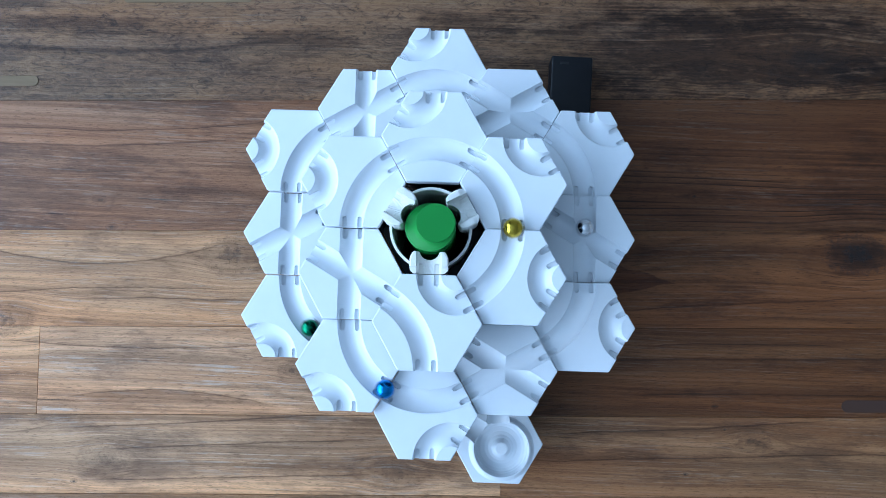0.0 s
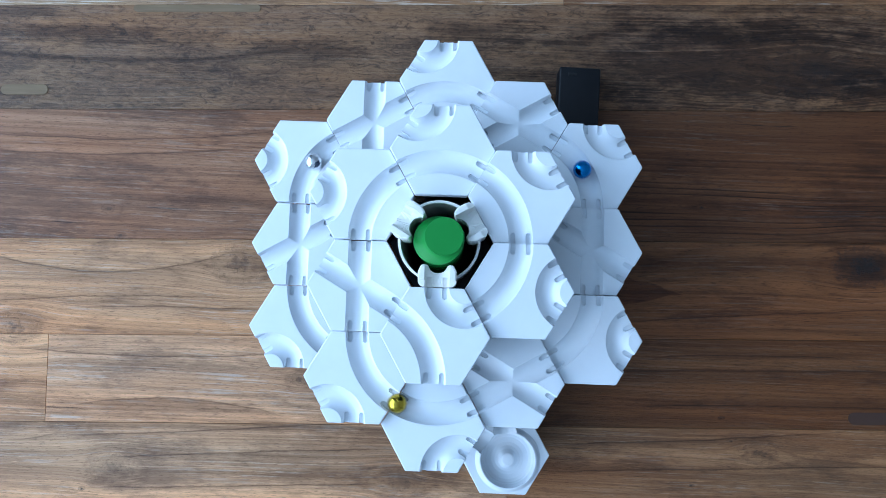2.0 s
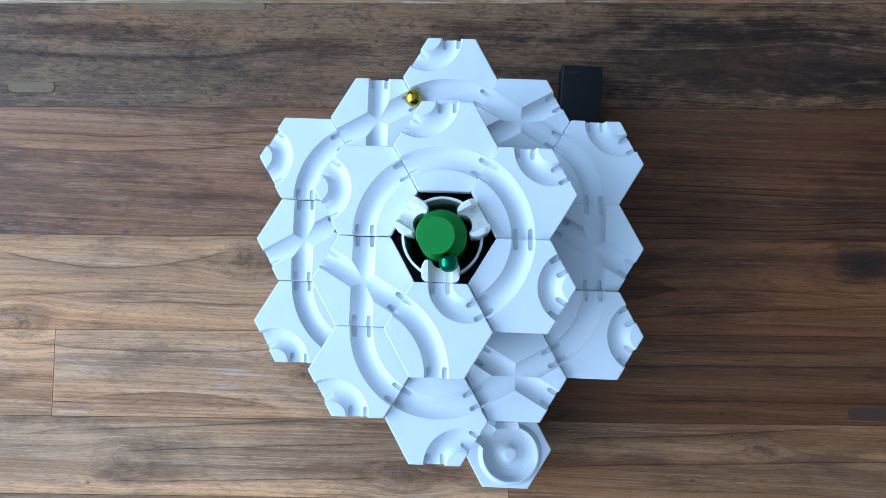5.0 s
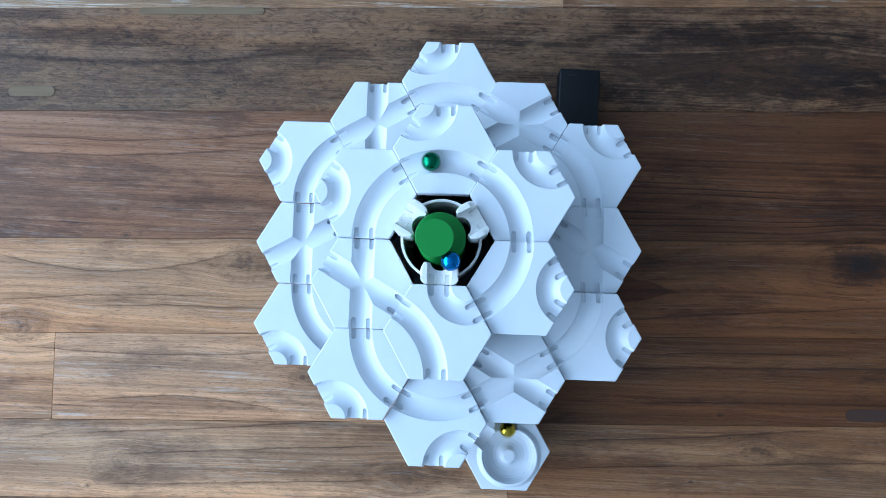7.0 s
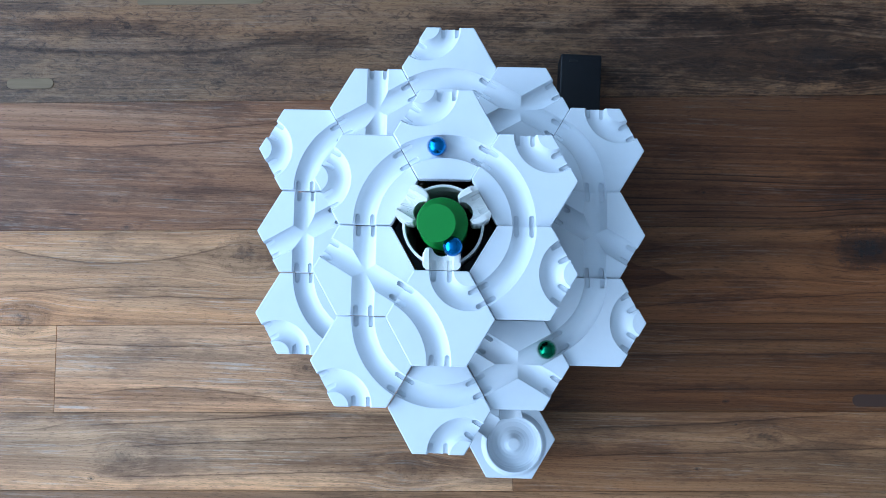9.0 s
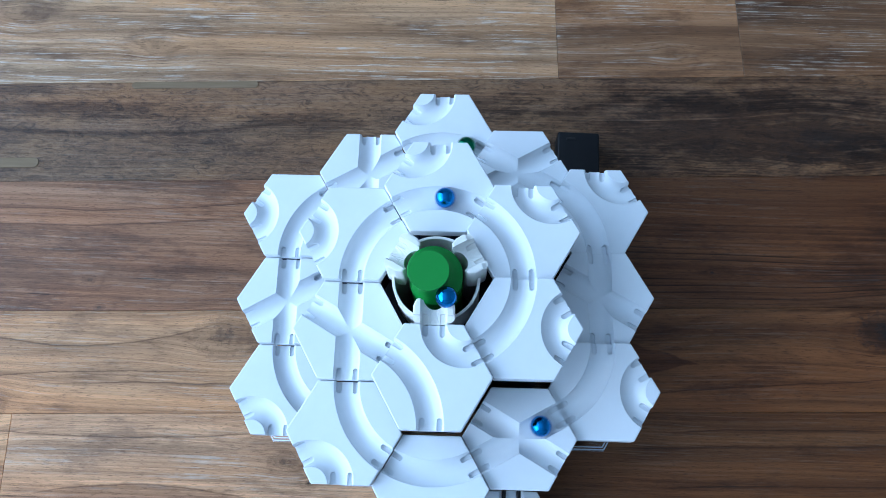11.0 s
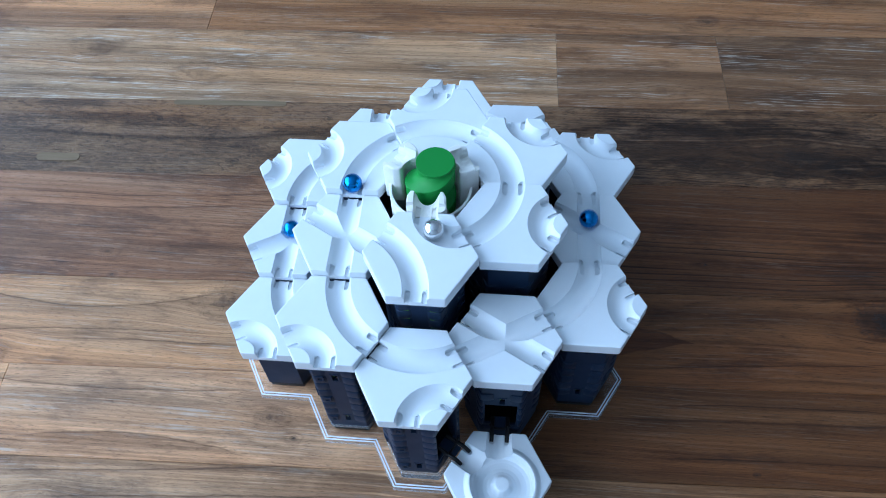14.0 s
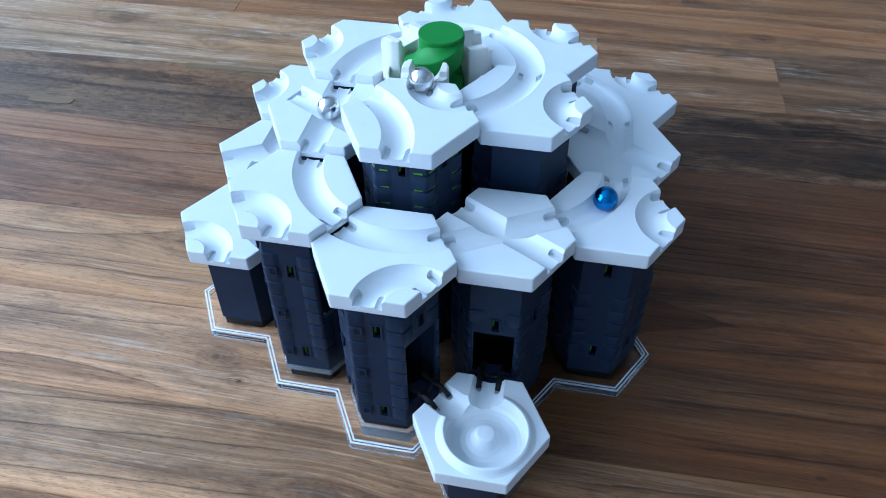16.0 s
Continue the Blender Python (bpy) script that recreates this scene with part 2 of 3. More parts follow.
    # pale filled pores: short bright dashes
    dash = t.noise(t.vmath("MULTIPLY", p, (75, 1150, 1)), 1.0, 2, 0.6)
    patch = t.ramp(t.noise(t.vmath("MULTIPLY", at, (7, 30, 1)), 1.0, 4, 0.6), ((0.40, 0.0), (0.60, 1.0)))
    fleck = t.math("MULTIPLY", t.ramp(dash, ((0.61, 0.0), (0.72, 0.6))), t.math("ADD", t.math("MULTIPLY", patch, 0.5), 0.06))
    col = t.mix(fleck, col, t.mix(1.0, tone, (1.9, 1.95, 2.0), "MULTIPLY"))
    # lime left in the brushed grain
    brushed = t.noise(t.vmath("MULTIPLY", p, (14, 620, 1)), 1.0, 4, 0.65)
    broken = t.noise(t.vmath("MULTIPLY", p, (70, 260, 1)), 1.0, 3, 0.6)
    chalk = t.math("MULTIPLY", t.ramp(brushed, ((0.53, 0.0), (0.60, 1.0))), t.ramp(broken, ((0.40, 0.15), (0.58, 1.0))))
    col = t.mix(t.math("MULTIPLY", t.math("MULTIPLY", chalk, 0.75), t.math("MULTIPLY", patch, info.outputs["Alpha"])), col, (0.66, 0.57, 0.48))
    ragged = t.noise(t.vmath("MULTIPLY", at, (24, 70, 1)), 1.0, 6, 0.7)
    ragged = t.math("ADD", t.math("MULTIPLY", t.math("SUBTRACT", ragged, 0.5), 2.6), t.math("MULTIPLY", t.math("SUBTRACT", streak, 0.5), 1.6))
    for x, y, rx, ry, strength in [k for k in STAINS_AND_SHADE if on_rough(*k[:2]) == bool(wormy)]:
        d = t.vmath("LENGTH", t.vmath("MULTIPLY", t.vmath("SUBTRACT", at, (x, y, 0)), (1 / rx, 1 / ry, 0)))
        inside = t.math("MULTIPLY", t.math("MULTIPLY", t.math("SUBTRACT", 1.0, t.math("ADD", d, ragged)), 1.6, True), strength)
        col = t.mix(inside, col, t.mix(1.0, col, (0.27, 0.225, 0.205), "MULTIPLY"))
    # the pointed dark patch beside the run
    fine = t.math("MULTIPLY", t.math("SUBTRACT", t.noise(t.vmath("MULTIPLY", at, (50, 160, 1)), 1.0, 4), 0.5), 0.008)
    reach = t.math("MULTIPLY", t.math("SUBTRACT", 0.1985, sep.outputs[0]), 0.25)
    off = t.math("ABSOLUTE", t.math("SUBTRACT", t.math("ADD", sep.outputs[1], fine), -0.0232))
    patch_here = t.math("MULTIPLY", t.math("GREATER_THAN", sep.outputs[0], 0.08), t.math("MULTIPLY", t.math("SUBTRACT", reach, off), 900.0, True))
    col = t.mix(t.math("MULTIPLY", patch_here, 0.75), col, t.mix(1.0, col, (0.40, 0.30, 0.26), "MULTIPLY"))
    wave = t.math("MULTIPLY", t.math("SUBTRACT", t.noise(t.vmath("MULTIPLY", at, (26, 50, 1)), 1.0, 4, 0.6), 0.5), 0.0042)
    for x0, x1, c0, c1, c2, wide, shade in [v for v in VEINS_WEST + VEINS_EAST if on_rough(v[0], v[2] + v[0] * (v[3] + v[0] * v[4])) == bool(wormy)]:
        x = sep.outputs[0]
        line = t.math("ADD", c0, t.math("MULTIPLY", x, t.math("ADD", c1, t.math("MULTIPLY", x, c2))))
        d = t.math("SUBTRACT", t.math("ADD", line, wave), sep.outputs[1])
        ends = t.math("MULTIPLY", t.math("MULTIPLY", t.math("SUBTRACT", x, x0), 30.0, True), t.math("MULTIPLY", t.math("SUBTRACT", x1, x), 30.0, True))
        q = t.math("DIVIDE", d, wide)
        thin = t.math("POWER", 2.718, t.math("MULTIPLY", t.math("MULTIPLY", q, q), -1.0))
        side = t.math("MULTIPLY", t.math("GREATER_THAN", t.math("DIVIDE", d, shade), 0.0), t.math("SUBTRACT", 1.0, t.math("DIVIDE", d, shade), True))
        dark_here = t.math("MAXIMUM", t.math("MULTIPLY", thin, t.math("ADD", 0.35, t.math("MULTIPLY", streak, 0.8))), t.math("MULTIPLY", side, 0.36))
        col = t.mix(t.math("MULTIPLY", dark_here, ends), col, t.mix(1.0, col, (0.24, 0.19, 0.17), "MULTIPLY"))
    rough_knot = t.math("MULTIPLY", knot_dark, t.ramp(t.noise(at, 260, 4), ((0.3, 0.5), (0.6, 1.0))), True)
    col = t.mix(rough_knot, col, (0.018, 0.013, 0.011))
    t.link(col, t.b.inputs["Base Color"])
    t.link(t.ramp(streak, ((0.3, 0.58), (0.7, 0.36))), t.b.inputs["Roughness"])
    relief = t.math("ADD", t.math("MULTIPLY", streak, 0.6), t.math("ADD", t.math("MULTIPLY", pores, 0.3), t.math("MULTIPLY", rings, 0.6)))
    if wormy:
        relief = t.math("ADD", relief, t.math("MULTIPLY", worm, 0.9))
    relief = t.math("SUBTRACT", relief, t.math("MULTIPLY", rough_knot, 0.6))
    relief = t.math("ADD", relief, t.math("MULTIPLY", t.noise(t.vmath("MULTIPLY", p, (90, 420, 1)), 1.0, 3, 0.7), 0.5))
    t.link(t.bump(relief, 0.65, 0.0013), t.b.inputs["Normal"])
    t.b.inputs["Specular IOR Level"].default_value = 0.26
    return m


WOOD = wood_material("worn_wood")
ROUGH_WOOD = wood_material("rough_dark_wood", 1.0)
FILLER = shader("pale_wood_filler", (0.24, 0.185, 0.135), 0.7, Specular_IOR_Level=0.2)
t = Tree(FILLER)
t.link(t.mix(t.noise(t.vmath("MULTIPLY", t.node("ShaderNodeNewGeometry").outputs["Position"], (40, 400, 1)), 1.0), (0.27, 0.178, 0.105), (0.15, 0.095, 0.055)), t.b.inputs["Base Color"])

# ---- building helpers ----


def from_bm(name, bm, material, parent=None, label="", sharp=35):
    me = bpy.data.meshes.new(name)
    bm.normal_update()
    bm.to_mesh(me)
    bm.free()
    return from_mesh(name, me, material, parent, label, sharp)


def from_mesh(name, me, material, parent=None, label="", sharp=14):
    if material and not me.materials:
        me.materials.append(material)
    if sharp:
        me.shade_smooth()
        me.set_sharp_from_angle(angle=radians(sharp))
    ob = new(name, me)
    ob.parent = parent
    if label:
        tagged(ob, label)
    return ob


def part(name, bm, material, parent, label="", sharp=35):
    return from_bm(name, bm, material, parent, label, sharp)


def thing(name, m, label, category, group="", kind=""):
    ob = new(name)
    ob.empty_display_size = 0.01
    ob.matrix_world = m
    return tagged(ob, label, category, group, kind)


def box_bm(x0, x1, y0, y1, z0, z1, bevel=0.0, seg=2):
    bm = bmesh.new()
    bmesh.ops.create_cube(bm, size=1.0, matrix=Matrix.Translation(((x0 + x1) / 2, (y0 + y1) / 2, (z0 + z1) / 2)) @ Matrix.Diagonal((x1 - x0, y1 - y0, z1 - z0, 1)))
    if bevel:
        bmesh.ops.bevel(bm, geom=bm.edges[:], offset=bevel, segments=seg, affect="EDGES", profile=0.5)
    return bm


def prism_bm(outline, z0, z1, bevel=0.0, seg=2):
    """A prism over an outline of (x, y), counted round to the left."""
    bm = bmesh.new()
    lo = [bm.verts.new((x, y, z0)) for x, y in outline]
    hi = [bm.verts.new((x, y, z1)) for x, y in outline]
    bm.faces.new(hi), bm.faces.new(lo[::-1])
    n = len(outline)
    for i in range(n):
        bm.faces.new((lo[i], lo[(i + 1) % n], hi[(i + 1) % n], hi[i]))
    if bevel:
        bmesh.ops.bevel(bm, geom=bm.edges[:], offset=bevel, segments=seg, affect="EDGES", profile=0.5)
    return bm


def hexagon(apothem):
    r = apothem * 2 / math.sqrt(3)
    return [(r * math.cos(radians(60 * i)), r * math.sin(radians(60 * i))) for i in range(6)]


def lathe_bm(profile, steps=48):
    """Turns a closed profile of (radius, z) round the z axis."""
    bm = bmesh.new()
    rings = []
    for r, z in profile:
        rings.append([bm.verts.new((0, 0, z))] if r < 1e-6 else [bm.verts.new((r * math.cos(2 * math.pi * i / steps), r * math.sin(2 * math.pi * i / steps), z)) for i in range(steps)])
    for a, b in zip(rings, rings[1:]):
        for i in range(steps):
            j = (i + 1) % steps
            if len(a) == 1 and len(b) > 1:
                bm.faces.new((a[0], b[j], b[i]))
            elif len(b) == 1 and len(a) > 1:
                bm.faces.new((a[i], a[j], b[0]))
            elif len(a) > 1:
                bm.faces.new((a[i], a[j], b[j], b[i]))
    bmesh.ops.recalc_face_normals(bm, faces=bm.faces[:])
    return bm


def tube_bm(points, radius, sides=24):
    """A round rod along level or rising points, closed at both ends."""
    bm = bmesh.new()
    rings = []
    for i, p in enumerate(points):
        p = Vector(p)
        d = (Vector(points[min(i + 1, len(points) - 1)]) - Vector(points[max(i - 1, 0)])).normalized()
        u = d.cross(Vector((0, 0, 1))).normalized()
        v = u.cross(d)
        rings.append([bm.verts.new(p + u * radius * math.cos(2 * math.pi * k / sides) + v * radius * math.sin(2 * math.pi * k / sides)) for k in range(sides)])
    for a, b in zip(rings, rings[1:]):
        for i in range(sides):
            bm.faces.new((a[i], a[(i + 1) % sides], b[(i + 1) % sides], b[i]))
    bm.faces.new(rings[0][::-1]), bm.faces.new(rings[-1])
    bmesh.ops.recalc_face_normals(bm, faces=bm.faces[:])
    return bm


def carve(bm, cutters, added=()):
    """The mesh of bm with the added solids, less all the cutters."""
    made = []

    def temp(b):
        me = bpy.data.meshes.new("temp")
        b.normal_update()
        b.to_mesh(me)
        b.free()
        made.append(new("temp", me))
        return made[-1]

    ob = temp(bm)
    for c in [*added, *cutters]:
        mod = ob.modifiers.new("cut", "BOOLEAN")
        mod.operation, mod.solver, mod.object = "UNION" if c in added else "DIFFERENCE", "EXACT", temp(c)
    me = bpy.data.meshes.new_from_object(ob.evaluated_get(bpy.context.evaluated_depsgraph_get()))
    for o in made:
        old = o.data
        bpy.data.objects.remove(o)
        bpy.data.meshes.remove(old)
    return me


# ---- the plan of the marble run ----
PITCH, APO = 0.060, 0.030
COL = PITCH * math.sqrt(3) / 2
EDGE_ANGLE = (90, 30, -30, -90, -150, 150)  # the six edges, clockwise from the north
TOP, STEP, THICK, DEPTH, GROOVE, BALL = 0.157, 0.005, 0.0092, 0.0052, 0.0083, 0.00635
# the way down: column, row, edge in, edge out
WAY = ((0, -1, 0, 1), (1, -0.5, 4, 0), (1, 0.5, 3, 5), (0, 1, 2, 4), (-1, 0.5, 1, 3), (-1, -0.5, 0, 3), (-1, -1.5, 0, 2), (0, -2, 5, 1), (1, -1.5, 4, 1),
       (2, -1, 4, 0), (2, 0, 3, 0), (2, 1, 3, 5), (1, 1.5, 2, 5), (0, 2, 2, 4), (-1, 1.5, 1, 4), (-2, 1, 1, 3), (-2, 0, 0, 3), (-2, -1, 0, 2))
CATCH = (1, -2.5)
CATCH_TOP = 0.0415
BIG = {0: 3, 1: 4, 2: 3, 3: 2, 4: 1, 6: 0, 7: 5, 9: 4, 11: 3, 13: 2, 15: 1, 17: 0}  # first edge of the wide bend of each bend tile
CROSS = {5: (0, 5), 8: (4, 5), 10: (0, 5), 12: (4, 5), 14: (0, 1), 16: (0, 1)}  # the straight grooves of each crossing tile start at these edges


def centre(col, row):
    return Vector((col * COL, row * PITCH, 0))


def unit(angle):
    return Vector((math.cos(radians(angle)), math.sin(radians(angle)), 0))


def groove_path(e0, e1, u):
    """The place, from the tile's centre, after the share u of the groove from edge e0 to e1. u may pass 0 or 1 a little."""
    a, b = unit(EDGE_ANGLE[e0]) * APO, unit(EDGE_ANGLE[e1]) * APO
    gap = (e1 - e0) % 6
    if gap == 3:
        return a + (b - a) * u
    mid = (a + b).normalized()
    o = mid * (2 * APO if gap in (2, 4) else APO * 2 / math.sqrt(3))
    t0, t1 = math.atan2(a.y - o.y, a.x - o.x), math.atan2(b.y - o.y, b.x - o.x)
    turn = (t1 - t0 + math.pi) % (2 * math.pi) - math.pi
    r = (a - o).length
    return o + Vector((math.cos(t0 + turn * u), math.sin(t0 + turn * u), 0)) * r


def groove_cutter(e0, e1):
    lift = Vector((0, 0, GROOVE - DEPTH))
    n = 28
    first, last = -0.06, 1.06
    return tube_bm([groove_path(e0, e1, first + (last - first) * i / n) + lift for i in range(n + 1)], GROOVE, 32)


def slot_cutters(e):
    """Two rail slots at the edge e, round at their inner ends."""
    made = []
    for side in (-1, 1):
        out = [(0.0320, -0.00155), (0.0320, 0.00155)] + [(0.0243 + 0.00155 * math.cos(a), 0.00155 * math.sin(a)) for a in [radians(90 + 18 * i) for i in range(11)]]
        bm = prism_bm([(x, y + side * 0.0050) for x, y in out], -0.0060, 0.004)
        bmesh.ops.transform(bm, matrix=pose(0, 0, 0, 0, 0, EDGE_ANGLE[e]), verts=bm.verts[:])
        made.append(bm)
    return made


def tile_mesh(grooves, bowl=False):
    """A hexagonal tile, its top at z = 0, with its grooves carved in."""
    body = prism_bm(hexagon(APO - 0.00018), -THICK, 0, 0.0007, 2)
    cut, ends, added = [], set(), []
    for e0, e1 in grooves:
        cut.append(groove_cutter(e0, e1))
        ends |= {e0, e1}
    if bowl:
        ends = {0, 5}
        for e in ends:
            cut.append(tube_bm([unit(EDGE_ANGLE[e]) * (0.010 + 0.0012 * i) + Vector((0, 0, 0.0090 - 0.0064 + 0.00007 * i)) for i in range(21)], 0.0090, 31))
        collar = lathe_bm(((0, -0.004), (0.0250, -0.004), (0.0250, -0.0002), (0.0244, 0.0001), (0.0234, 0.0008), (0.0225, 0.0019), (0.0217, 0.0027), (0.0209, 0.0030), (0.0201, 0.0029), (0, 0.0029)), 64)
        dish = lathe_bm(((0, 0.01), (0.0205, 0.01), (0.0205, 0.0022), (0.0202, 0.0008), (0.0200, -0.0030), (0.0194, -0.0050), (0.0180, -0.0062), (0.0158, -0.0067), (0.0122, -0.0066),
                         (0.0096, -0.0058), (0.0074, -0.0042), (0.0060, -0.0022), (0.0053, -0.0006), (0.0047, 0.0003), (0.0040, 0.0006), (0, 0.0007)), 64)
        for bm in (collar, dish):
            bmesh.ops.transform(bm, matrix=pose(0.0031, -0.0042, 0), verts=bm.verts[:])
        added.append(collar)
        cut.append(dish)
    for e in sorted(ends):
        cut += slot_cutters(e)
    me = carve(body, cut, added)
    me.materials.clear()
    me.materials.append(WHITE)
    return me


# ---- room and table ----
def slab(name, x0, x1, y0, y1, z0, z1, material, kind="structure", label="", category=""):
    return tagged(from_bm(name, box_bm(x0, x1, y0, y1, z0, z1), material, sharp=0), label, category, kind=kind)


slab("floor", ROOM_W - 0.2, ROOM_E + 0.2, ROOM_S - 0.2, ROOM_N + 0.2, FLOOR - 0.1, FLOOR, FLOOR_PAINT)
slab("ceiling", ROOM_W - 0.2, ROOM_E + 0.2, ROOM_S - 0.2, ROOM_N + 0.2, CEIL, CEIL + 0.1, CEIL_PAINT)
slab("wall_east", ROOM_E, ROOM_E + 0.2, ROOM_S, ROOM_N, FLOOR, CEIL, WALL)
slab("wall_north", ROOM_W - 0.2, ROOM_E + 0.2, ROOM_N, ROOM_N + 0.2, FLOOR, CEIL, WALL)
slab("wall_south", ROOM_W - 0.2, ROOM_E + 0.2, ROOM_S - 0.2, ROOM_S, FLOOR, CEIL, WALL)
wall = bmesh.new()
for y0, y1, z0, z1 in ((ROOM_S, WIN[0], FLOOR, CEIL), (WIN[1], ROOM_N, FLOOR, CEIL), (WIN[0], WIN[1], FLOOR, WIN[2]), (WIN[0], WIN[1], WIN[3], CEIL)):
    bmesh.ops.create_cube(wall, size=1.0, matrix=Matrix.Translation((ROOM_W - 0.1, (y0 + y1) / 2, (z0 + z1) / 2)) @ Matrix.Diagonal((0.2, y1 - y0, z1 - z0, 1)))
tagged(from_bm("wall_west", wall, WALL, sharp=0), kind="structure")

# boards of the table top: rows from south to north, each with its joints and tones; the tones also carry some of the
# window's light
table = thing("table", pose(0, 0, 0, 0, 0, GRAIN_TURN), "worn brown wooden table top of wide boards", "table")
TABLE_W, TABLE_E = -0.80, 0.437
ROWS = (
    (-0.52, -0.43, (), ((0.30, 0.17, 0.09, 0.1),)),
    (-0.43, -0.345, (-0.2, 0.3), ((0.30, 0.18, 0.10, 0.1), (0.24, 0.135, 0.07, 0.1), (0.26, 0.145, 0.075, 0.1))),
    (-0.345, -0.262, (0.05,), ((0.32, 0.19, 0.105, 0.2), (0.26, 0.145, 0.075, 0.1))),
    (-0.262, -0.200, (-0.42,), ((0.33, 0.21, 0.125, 0.2), (0.34, 0.235, 0.16, 0.2))),
    # one board split at 0.052, to paint its lit west and dimmer east
    (-0.200, -0.137, (0.052,), ((0.46, 0.33, 0.23, 0.4), (0.40, 0.272, 0.183, 0.2))),
    (-0.137, -0.066, (-0.324, 0.06), ((0.46, 0.312, 0.205, 0.4), (0.44, 0.31, 0.22, 0.6), (0.19, 0.105, 0.055, 0.1))),
    (-0.066, 0.013, (0.01,), ((0.40, 0.265, 0.17, 0.5), (0.200, 0.108, 0.057, 0.1))),
    (0.013, 0.122, (0.03,), ((0.255, 0.160, 0.112, 0.2), (0.150, 0.080, 0.044, 0.1))),
    (0.122, 0.212, (), ((0.205, 0.158, 0.130, 0.12),)),
    (0.212, 0.312, (0.099, 0.255), ((0.52, 0.43, 0.35, 1.0), (0.33, 0.245, 0.187, 0.8), (0.285, 0.21, 0.158, 0.8))),
    (0.312, 0.385, (-0.255,), ((0.37, 0.25, 0.17, 0.3), (0.41, 0.275, 0.185, 0.3))),
    (0.385, 0.47, (0.18,), ((0.32, 0.20, 0.125, 0.3), (0.36, 0.225, 0.14, 0.3))),
    (0.47, 0.56, (-0.1,), ((0.28, 0.18, 0.1, 0.3), (0.28, 0.17, 0.09, 0.2))),
    (0.56, 0.66, (), ((0.24, 0.145, 0.085, 0.3),)),
)
for y0, y1, joints, tones in ROWS:
    ends = (TABLE_W, *joints, TABLE_E)
    for (x0, x1), tone in zip(zip(ends, ends[1:]), tones):
        low = random.uniform(0, 0.0003)
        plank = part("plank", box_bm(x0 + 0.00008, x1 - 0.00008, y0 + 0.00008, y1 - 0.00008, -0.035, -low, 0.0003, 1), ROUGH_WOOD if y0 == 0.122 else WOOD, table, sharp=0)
        # west boards lightened, east darkened: their own tone plus the window's fall-off, painted in
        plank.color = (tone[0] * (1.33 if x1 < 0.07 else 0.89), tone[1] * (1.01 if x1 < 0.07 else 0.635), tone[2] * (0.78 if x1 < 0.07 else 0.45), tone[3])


def capsule(x0, x1, y, r, z0, z1):
    out = [(x1 - r + r * math.cos(radians(a)), y + r * math.sin(radians(a))) for a in range(-90, 91, 15)]
    out += [(x0 + r + r * math.cos(radians(a)), y + r * math.sin(radians(a))) for a in range(90, 271, 15)]
    return prism_bm(out, z0, z1)


turn_back = Matrix.Rotation(-radians(GRAIN_TURN), 3, "Z")
for name, x0, x1, y, r in (("filler_strip", -0.378, -0.338, 0.128, 0.0043), ("edge_inlay", -0.270, -0.162, 0.2025, 0.0030)):
    a, b = turn_back @ Vector((x0, y, 0)), turn_back @ Vector((x1, y, 0))
    part(name, capsule(a.x, b.x, (a.y + b.y) / 2, r, -0.01, 0.0003), FILLER, table, "pale strip of wood let into a board", 0)
part("filler_strip", capsule(0.325, 0.375, -0.128, 0.0048, -0.01, 0.0002), shader("dark_wood_filler", (0.06, 0.024, 0.013), 0.75), table, "dark strip of wood let into a board", 0)
legs = [(x, y) for x in (-0.74, 0.38) for y in (-0.44, 0.58)]
for x, y in legs:
    part("leg", box_bm(x - 0.035, x + 0.035, y - 0.035, y + 0.035, FLOOR, -0.034, 0.004), WOOD, table, sharp=0).color = (0.16, 0.1, 0.06, 0.1)

# ---- clear base plate ----
cells = [(0, 0)] + [w[:2] for w in WAY]


def plate_outline(inset):
    """The outline of all cells together, drawn inwards."""
    sides = {}
    for c in cells:
        m, h = centre(*c), hexagon(APO)
        ps = [(round(m.x + x, 5), round(m.y + y, 5)) for x, y in h]
        for a, b in zip(ps, ps[1:] + ps[:1]):
            near = [k for k in sides if abs(k[0][0] - b[0]) + abs(k[0][1] - b[1]) + abs(k[1][0] - a[0]) + abs(k[1][1] - a[1]) < 1e-4]
            if near:
                del sides[near[0]]
            else:
                sides[(a, b)] = 1
    left = list(sides)
    chain = list(left.pop(0))
    while left:
        k = min(range(len(left)), key=lambda i: (Vector(left[i][0]) - Vector(chain[-1])).length)
        chain.append(left.pop(k)[1])
    chain = [Vector(p) for p in chain[:-1]]
    out = []
    for i, p in enumerate(chain):
        d0, d1 = (p - chain[i - 1]).normalized(), (chain[(i + 1) % len(chain)] - p).normalized()
        n0, n1 = Vector((-d0.y, d0.x)), Vector((-d1.y, d1.x))
        out.append(p + (n0 + n1) / (1 + n0.dot(n1)) * inset)
    return out


def ring_bm(outer, inner, z0, z1):
    bm = bmesh.new()
    v = [[bm.verts.new((p[0], p[1], z)) for p in line] for line, z in ((outer, z0), (outer, z1), (inner, z1), (inner, z0))]
    n = len(outer)
    for a, b in zip(v, v[1:] + v[:1]):
        for i in range(n):
            bm.faces.new((a[i], a[(i + 1) % n], b[(i + 1) % n], b[i]))
    bmesh.ops.recalc_face_normals(bm, faces=bm.faces[:])
    bmesh.ops.bevel(bm, geom=bm.edges[:], offset=0.00018, segments=2, affect="EDGES")
    return bm


